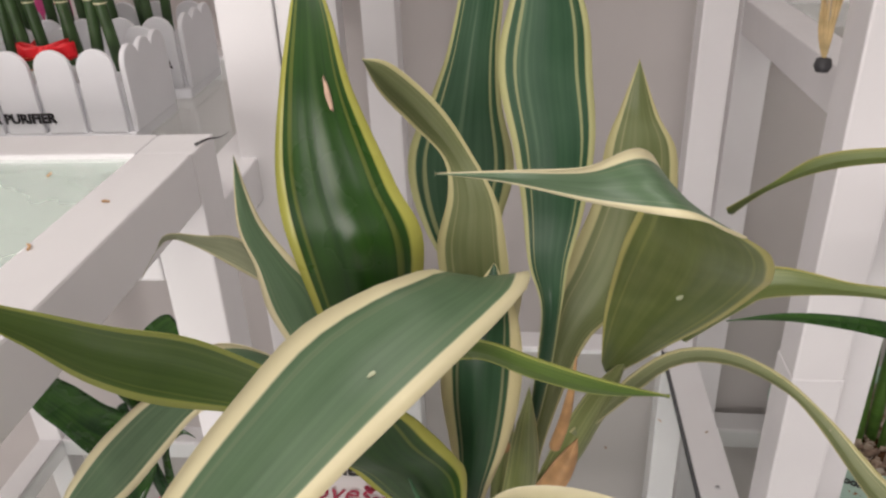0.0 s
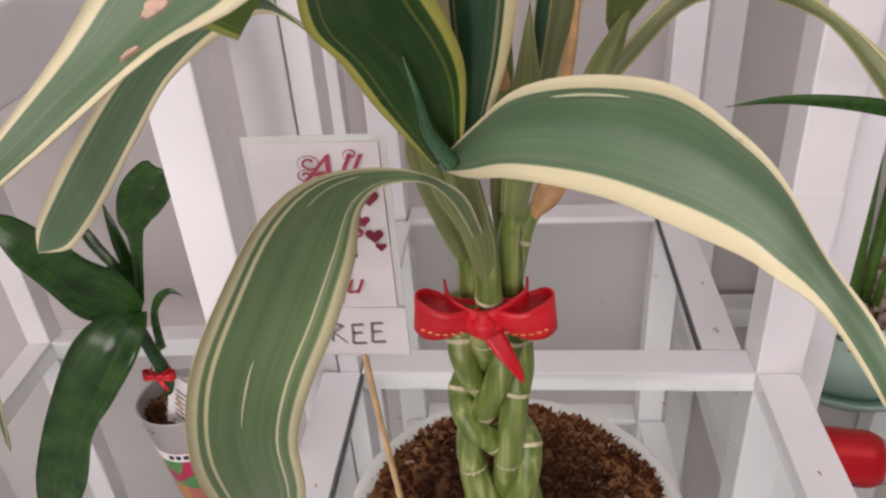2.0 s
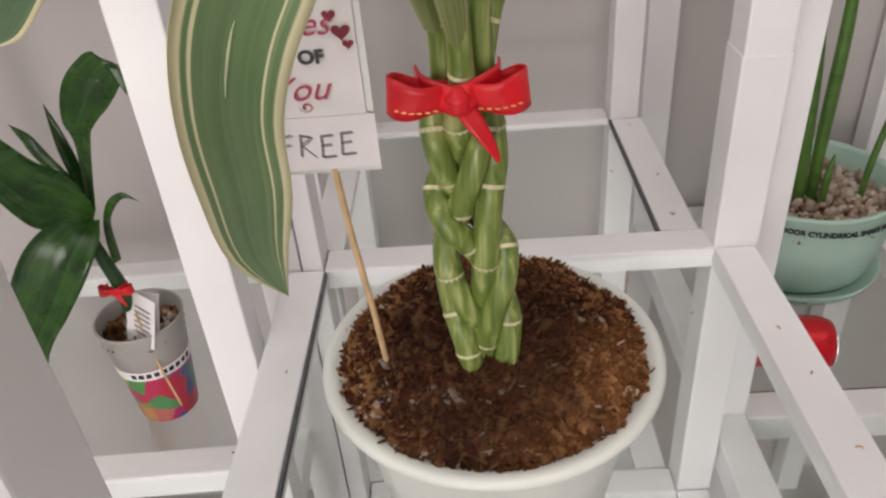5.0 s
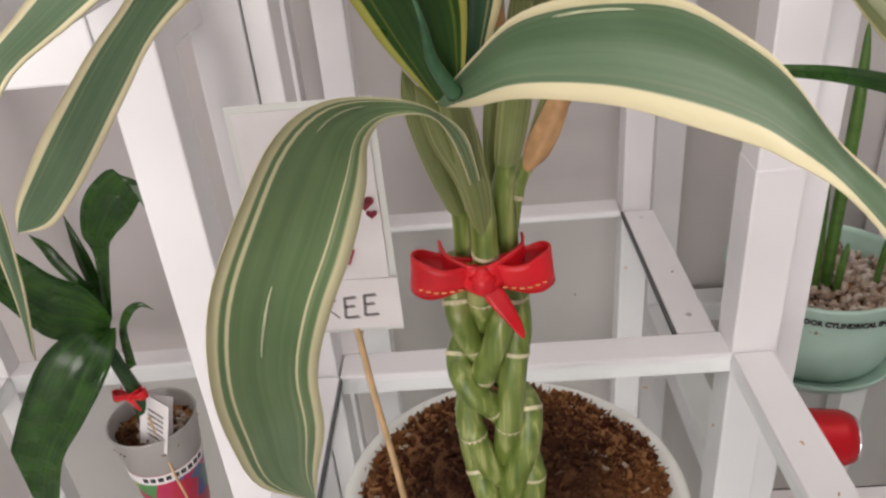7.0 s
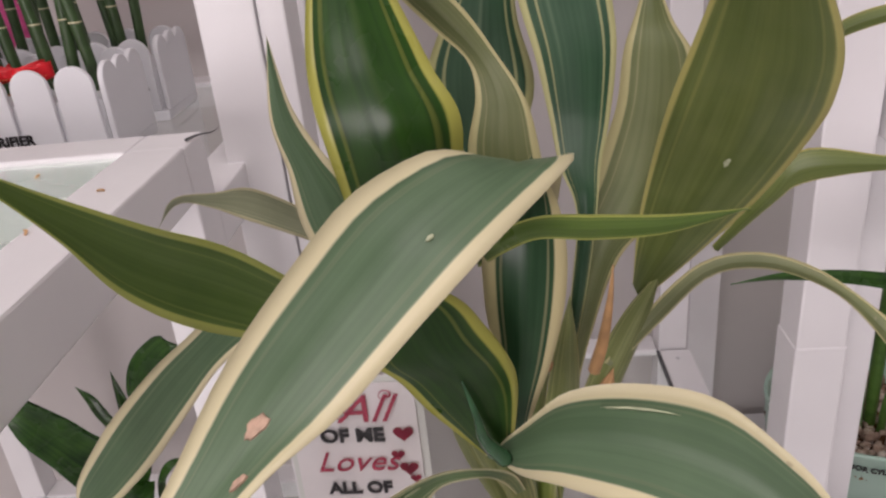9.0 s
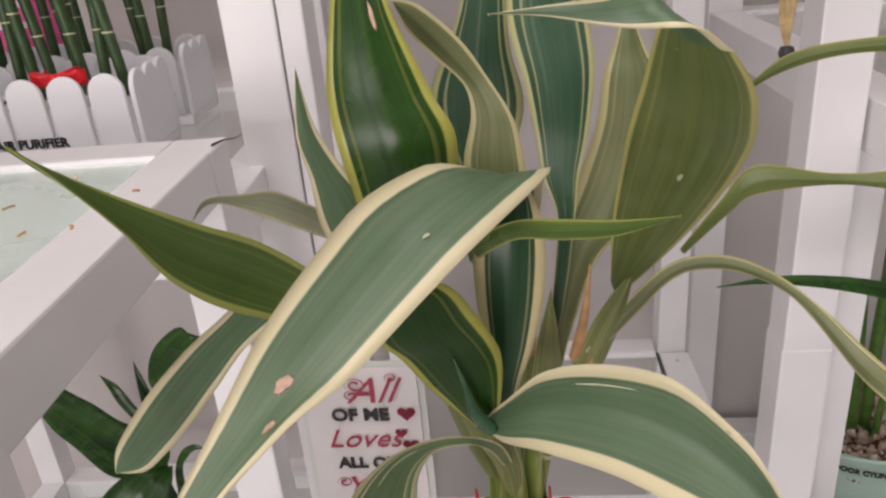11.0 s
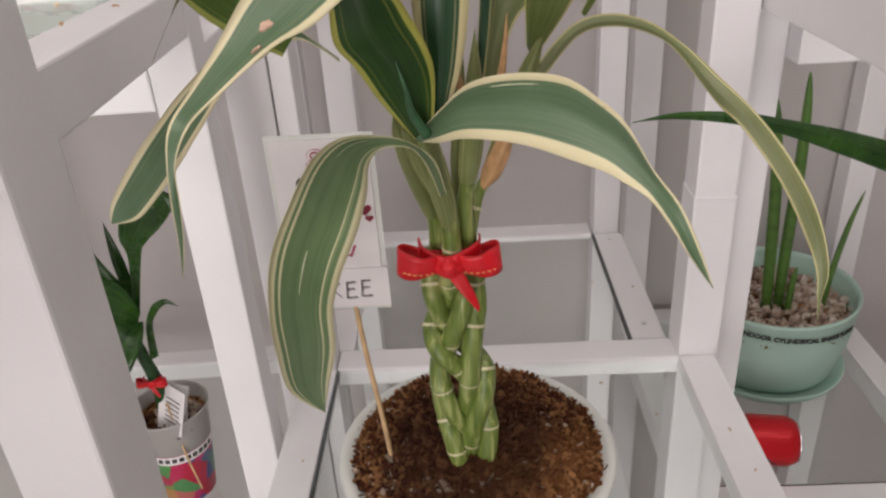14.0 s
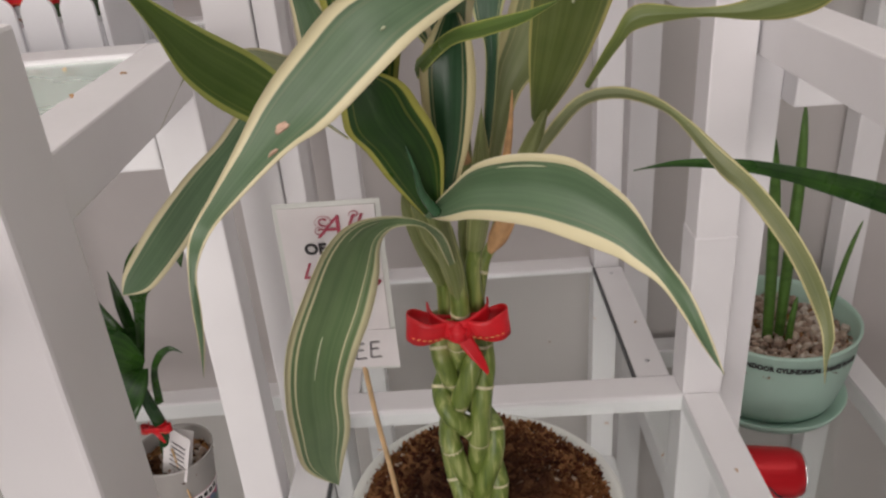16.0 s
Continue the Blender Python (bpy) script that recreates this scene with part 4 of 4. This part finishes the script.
def snake_plant():
    e = thing("snake_plant", "cylindrical snake plant with round green spear leaves", "plant", (MP[0] + 0.011, MP[1], SHELF_R + 0.113))
    def spear(path, r, lean=""):
        part("spear_leaf", tube(path, lambda u: r * (1.02 - u ** 3.2) ** 0.75 * (0.82 + 0.18 * math.sin(min(1, u * 2.2) * 1.57)), 12, 36), SNAKE, e, smooth=True)
    spear([(-0.024, -0.02, -0.01), (-0.030, -0.02, 0.09), (-0.038, -0.02, 0.20), (-0.047, -0.02, 0.28), (-0.055, -0.02, 0.325)], 0.0084)
    spear([(-0.004, -0.012, -0.01), (-0.006, -0.012, 0.10), (-0.006, -0.012, 0.22), (-0.009, -0.012, 0.30), (-0.013, -0.012, 0.352)], 0.0084)
    spear([(0.002, -0.030, -0.01), (0.003, -0.030, 0.04), (0.006, -0.030, 0.075)], 0.0052)
    spear([(0.058, -0.02, -0.01), (0.061, -0.02, 0.05), (0.072, -0.02, 0.13), (0.085, -0.02, 0.185)], 0.0046)
    return e


snake_plant()


def far_leaf():
    """A plant at the end of the lower shelf; one dark narrow leaf of it reaches across."""
    e = thing("dracaena_plant", "dark narrow strap leaf of a neighbouring plant", "plant", (0.64, 0.60, SHELF_R - 0.004))
    bm = blade([(640, 600, 40, 3, 0, 4), (610, 585, 105, 3, 2, 10), (520, 568, 190, 3, 3, 11), (470, 562, 216, 2, 3, 12), (408, 560, 242, 2, 3, 11), (370, 560, 256, 2, 3, 8.6), (330, 560, 269, 1, 2, 6), (296, 560, 278, 1, 2, 4.6), (262, 560, 283, 1, 1, 3.6), (232, 558, 285, 1, 0, 2.4), (204, 557, 282, 0, 0, 0)], 0.2)
    bm.transform(Matrix.Translation((-0.64, -0.60, 0.004 - SHELF_R)))
    part("leaf", bm, PLAIN, e)
    part("stalk", tube([(0, 0, 0.0), (0.004, 0, 0.16), (0.0, 0.0, 0.312)], 0.010, 12, 10), STALK, e, smooth=True)


far_leaf()

# ---- red drink can on its side ----
def can():
    e = thing("drink_can", "red lacquered drink can lying on the glass shelf", "drink can", (0.430, 0.765, SHELF_R + 0.0335), -8)
    m = pose(0, 0, 0, 0, 90, 0)
    body = lathe([(0.0250, 0.057), (0.0285, 0.0545), (0.0325, 0.045), (0.0330, 0.040), (0.0330, -0.040), (0.0325, -0.046), (0.0285, -0.0545), (0.026, -0.057)], 48)
    body.transform(m)
    part("body", body, CANRED, e, smooth=True)
    for s in (1, -1):
        rim = lathe([(0.0, 0.0545 * s), (0.0235, 0.0545 * s), (0.0245, 0.0585 * s), (0.0260, 0.0590 * s), (0.0268, 0.0575 * s), (0.0258, 0.056 * s)], 48)
        rim.transform(m)
        part("rim", rim, TIN, e, smooth=True)
    for k in range(3):
        b = tube([(-0.03 + 0.02 * k, -0.0328, 0.004), (-0.02 + 0.02 * k, -0.0325, -0.008), (-0.012 + 0.02 * k, -0.0300, -0.0145)], 0.0012, 6, 8)
        part("print_stroke", b, DARK, e, smooth=True)


can()

# ---- small plant in a printed cup ----
SHELF_L = -0.21
CP = (-0.288, 0.690)


def cup():
    e = thing("drinking_cup", "clear cup printed with bright colours used as a planter", "cup", (*CP, SHELF_L))
    part("cup_wall", lathe([(0, 0.002), (0.029, 0.001), (0.031, 0.003), (0.0445, 0.128), (0.0458, 0.130), (0.0445, 0.1315), (0.043, 0.129), (0.030, 0.006), (0, 0.005)], 56), CUP, e, smooth=True)
    for k in range(9):
        a = -1.25 + 0.2 * k
        bm = boxed(-0.0028, 0.0028, -0.0012, 0, -0.003, 0.003)
        bm.transform(Matrix.Translation((0.0388 * math.cos(a - 0.5), 0.0388 * math.sin(a - 0.5), 0.078)) @ pose(0, 0, 0, 6, 0, math.degrees(a - 0.5) + 90))
        part("print_bar", bm, INK, e)
    band = lathe([(0.0390, 0.0715), (0.0399, 0.0835), (0.0403, 0.0835), (0.0394, 0.0715)], 48)
    part("print_band", band, PAPER, e, "white printed band", smooth=True)


cup()
coir("potting_soil", "damp dark soil with small stones in the cup", CP, 0.041, SHELF_L + 0.112, 0.006, 260, 21)
pebbles("pebbles", "small yellow and brown stones in the cup", (CP[0] + 0.012, CP[1] - 0.004), 0.026, SHELF_L + 0.121, 46, 8, (0.003, 0.0055))


def cup_plant():
    e = thing("small_bamboo_plant", "small lucky bamboo with broad plain dark green leaves", "plant", (CP[0], CP[1], SHELF_L + 0.105))
    back = Matrix.Translation((-CP[0], -CP[1], -SHELF_L - 0.105))
    root = Vector((CP[0] - 0.008, CP[1], SHELF_L + 0.10))
    st = tube([tuple(root), (-0.284, 0.672, -0.040), (-0.286, 0.662, 0.010), (-0.296, 0.662, 0.062), (-0.304, 0.664, 0.10)], lambda u: 0.0085 * (1 - 0.5 * u), 12, 30)
    st.transform(back)
    part("stalk", st, PLAIN, e, smooth=True)
    for i, rows in enumerate((
        [(-282, 665, 61, 4, 0, 0),(-265, 660, 130, 7, 0, 1),(-260, 655, 152, 13, 0, -3),(-245, 650, 175, 18, 0, -8),(-227, 648, 196, 18, 0, -8),(-211, 646, 206, 12, 0, -7),(-206, 645, 178, 0, 0, 0)],
        [(-275, 655, 62, -3, 0, -7),(-285, 640, 86, -9, 0, -25),(-304, 625, 107, -10, 0, -33),(-317, 610, 143, -10, 0, -28),(-329, 600, 171, -8, 0, -21),(-351, 600, 195, 0, 0, 0)],
        [(-277, 652, 60, 7, 0, -1),(-284, 630, 59, 18, 0, -11),(-301, 615, 40, 26, 0, -12),(-332, 610, -6, 27, 0, -7),(-368, 610, -63, 29, 0, 5),(-404, 615, -144, 26, 0, 0),(-454, 620, -247, 0, 0, 0)],
        [(-284, 670, 74, 4, 0, 0),(-288, 672, 106, 7, 0, 0),(-292, 675, 135, 5, 0, 1),(-297, 680, 163, 0, 0, 0)],
        [(-289, 672, 78, 5, 0, 2),(-316, 680, 111, 6, 0, 3),(-328, 685, 130, 5, 0, 2),(-341, 690, 141, 0, 0, 0)],
        [(-273, 660, 8, 5, 0, 2),(-267, 655, 50, 4, 0, 1),(-255, 650, 74, 2, 0, -4),(-240, 648, 85, 0, 0, -3),(-228, 648, 79, 0, 0, 0)],
    )):
        bm = blade(rows, 0.20, seed=80 + i)
        bm.transform(back)
        part("leaf", bm, PLAIN, e)


cup_plant()
bow((-0.285, 0.662, -0.026), 0.62, "tiny red ribbon tied round the small bamboo stalk")


def tag():
    e = thing("plant_tag", "folded white paper tag on a skewer in the cup", "tag", (CP[0] + 0.012, CP[1] - 0.03, SHELF_L + 0.122))
    for k, a in enumerate((-14, 12)):
        bm = boxed(-0.017, 0.017, -0.0004, 0.0004, -0.006, 0.052)
        bm.transform(pose(0, 0.003 * k, 0.0, -12, 10, a - 18))
        part("paper_leaf", bm, PAPER, e)
    for k in range(6):
        bm = boxed(-0.011, 0.011, -0.0011, -0.0006, 0.006 + 0.006 * k, 0.0072 + 0.006 * k)
        bm.transform(pose(0, -0.0005, 0, -12, 10, -32))
        part("print_bar", bm, PENCIL, e)
    part("skewer", tube([(0.0, 0.004, 0.03), (0.01, -0.006, -0.03), (0.022, -0.012, -0.085)], 0.0012, 8, 8), WOOD, e, smooth=True)


tag()

# ---- picket planters on the raised shelf ----
def planter(x0, y0, label, text, tx, tz, size):
    """A white picket-fence planter with its middle at x0, y0."""
    base = Vector((x0, y0, 0.3566))
    e = thing("picket_planter", label, "planter", base, 3, "picket planters on the raised shelf")
    L, D, H = 0.238, 0.078, 0.054
    bm = boxed(-L / 2, L / 2, -D / 2, D / 2, 0.004, H * 0.92, bevel=0.004)
    part("trough", bm, PICKET, e)
    part("foot", boxed(-L / 2 - 0.004, L / 2 + 0.004, -D / 2 - 0.005, D / 2 + 0.005, 0, 0.010, bevel=0.002), PICKET, e)

    def picket(m):
        bm = bmesh.new()
        ring = [(-0.0148, 0.010), (0.0148, 0.010), (0.0148, H + 0.006)] + [(0.0148 * math.cos(math.pi * k / 14), H + 0.006 + 0.0155 * math.sin(math.pi * k / 14)) for k in range(1, 14)] + [(-0.0148, H + 0.006)]
        a = [bm.verts.new((x, -0.0022, z)) for x, z in ring]
        b = [bm.verts.new((x, 0.0022, z)) for x, z in ring]
        bm.faces.new(a)
        bm.faces.new(b[::-1])
        for k in range(len(ring)):
            q = (k + 1) % len(ring)
            bm.faces.new((a[k], b[k], b[q], a[q]))
        bmesh.ops.recalc_face_normals(bm, faces=bm.faces)
        bmesh.ops.bevel(bm, geom=list(bm.edges), offset=0.0006, segments=1, affect="EDGES")
        bm.transform(m)
        part("picket", bm, PICKET, e)

    for k in range(7):
        x = -L / 2 + 0.017 + k * 0.034
        picket(pose(x, -D / 2 - 0.003, 0))
        picket(pose(x, D / 2 + 0.003, 0))
    for k in range(3):
        y = -0.0262 + 0.0262 * k
        picket(pose(L / 2 + 0.003, y, 0, 0, 0, 90))
        picket(pose(-L / 2 - 0.003, y, 0, 0, 0, 90))
    if text:
        lettering("lettering", text, size, Matrix.Translation((tx, -D / 2 - 0.0062, tz)), INK, e, 0, 0.0004, 0.0003, align="RIGHT")
    top = base + Vector((0, 0, H * 0.8))
    soil = coir("potting_soil", "reddish brown soil in the white picket planter", (0, 0), 0.5, 0, 0.01, 500, int(y0 * 100))
    soil.matrix_world = Matrix.Translation(top) @ pose(0, 0, 0, 0, 0, 3) @ Matrix.Diagonal((L * 0.95, D * 0.92, 0.6, 1))
    rng = random.Random(int(y0 * 1000))
    for k in range(13):
        x, y = -L / 2 + 0.016 + 0.017 * k + rng.uniform(-0.004, 0.004), rng.uniform(-0.02, 0.02)
        p = thing("bamboo_stalk", "straight dark green lucky bamboo stalk in the picket planter", "plant", top + Matrix.Rotation(radians(3), 3, "Z") @ Vector((x, y, 0)), 3, "bamboo stalks in the planters")
        hgt, lx = rng.uniform(0.21, 0.30), rng.uniform(-0.035, 0.03)
        st = part("stalk", tube([(0, 0, 0), (lx * 0.4, 0, hgt * 0.5), (lx, 0, hgt)], 0.0048, 10, 16), STEM, p, smooth=True)
        for z in (0.3, 0.62):
            bm = bmesh.new()
            bmesh.ops.create_cone(bm, cap_ends=False, segments=12, radius1=0.0053, radius2=0.0051, depth=0.0012)
            bm.transform(Matrix.Translation(spline([(0, 0, 0), (lx * 0.4, 0, hgt * 0.5), (lx, 0, hgt)], z)))
            part("node_ring", bm, NODE, st)
    return base


b1 = planter(-0.357, 0.714, "white plastic picket-fence planter lettered in black marker", "PLANT, AIR PURIFIER", 0.061, 0.0195, 0.0108)
b2 = planter(-0.364, 0.838, "white plastic picket-fence planter behind the lettered one", "PURIFIER", 0.110, 0.0300, 0.0100)
bow(Vector((-0.297, 0.690, 0.428)), 0.85, "red ribbon bow tied round the planter's bamboo stalks", turn=3)


# ---- small loose things ----
def crumbs():
    """Dry crumbs and bits of root lying on the rails and glass."""
    rng = random.Random(4)
    bm = bmesh.new()
    for x, y, z, l in ((0.300, 0.52, 0, 0.004), (0.304, 0.47, 0, 0.003), (0.31, 0.40, 0, 0.005), (-0.085, 0.50, 0, 0.003), (0.24, 0.55, -0.004, 0.003), (0.20, 0.60, -0.004, 0.004), (-0.03, 0.58, -0.004, 0.004), (0.22, 0.80, -0.004, 0.004), (0.05, 0.84, -0.004, 0.003), (0.16, 0.75, -0.004, 0.003), (0.268, 0.78, -0.001, 0.003), (-0.142, 0.407, 0.405, 0.006), (-0.172, 0.41, 0.4015, 0.006), (-0.205, 0.45, 0.4015, 0.007), (-0.19, 0.50, 0.4015, 0.005), (-0.135, 0.46, 0.405, 0.004)):
        d = rng.uniform(0, 6.28)
        p = [(x, y, z + 0.0006), (x + l * 0.5 * math.cos(d), y + l * 0.5 * math.sin(d), z + 0.0012), (x + l * math.cos(d + 0.4), y + l * math.sin(d + 0.4), z + 0.0006)]
        tube(p, lambda u: 0.0006, 5, 4, bm)
    return tagged(mesh_object("soil_crumbs", bm, SHEATH), "tiny dry brown crumbs scattered on the shelf", "crumbs", kind="stuff")


crumbs()


def twig(at, turn, l, label):
    e = mesh_object("dry_twig", tube([(0, 0, 0.001), (l * 0.4, 0.0012, 0.0016), (l * 0.7, -0.0008, 0.0012), (l, 0.001, 0.0024)], lambda u: 0.0009 * (1.1 - u), 6, 12), DARK, smooth=True)
    e.matrix_world = pose(*at, 0, 0, turn)
    tagged(e, label, "twig")


twig((-0.120, 0.542, 0.4047), 52, 0.024, "thin dark dry twig lying on the raised shelf corner")
twig((-0.200, 0.612, -0.2104), -35, 0.012, "small dark dry scrap lying on the lower shelf rail")


def tassel():
    rng = random.Random(9)
    e = thing("straw_tassel", "dry straw tassel hanging from a dark metal ring", "tassel", (0.284, 0.700, 0.404))
    for k in range(9):
        a, r = rng.uniform(-0.012, 0.012), rng.uniform(0.10, 0.15)
        part("straw", tube([(0, 0, 0.008), (a * 0.5, rng.uniform(-0.004, 0.004), 0.03), (a, rng.uniform(-0.008, 0.008), r * 0.6), (a * 1.7, 0, r)], 0.0011, 6, 12), STRAW, e, smooth=True)
    part("ring", lathe([(0.0, -0.001), (0.0045, 0.0), (0.0062, 0.004), (0.005, 0.009), (0.0, 0.0105)], 16), DARK, e, smooth=True)


tassel()


def pink_card():
    e = thing("printed_card", "pink printed card standing behind the picket planters", "card", (-0.47, 0.915, 0.3566), 3)
    part("sheet", boxed(-0.06, 0.06, 0, 0.0015, 0, 0.19), PINK, e)
    for k in range(4):
        part("print_bar", boxed(-0.045 + 0.012 * k, 0.02 + 0.008 * k, -0.0012, -0.0004, 0.09 + 0.022 * k, 0.097 + 0.022 * k), PAPER, e)


pink_card()
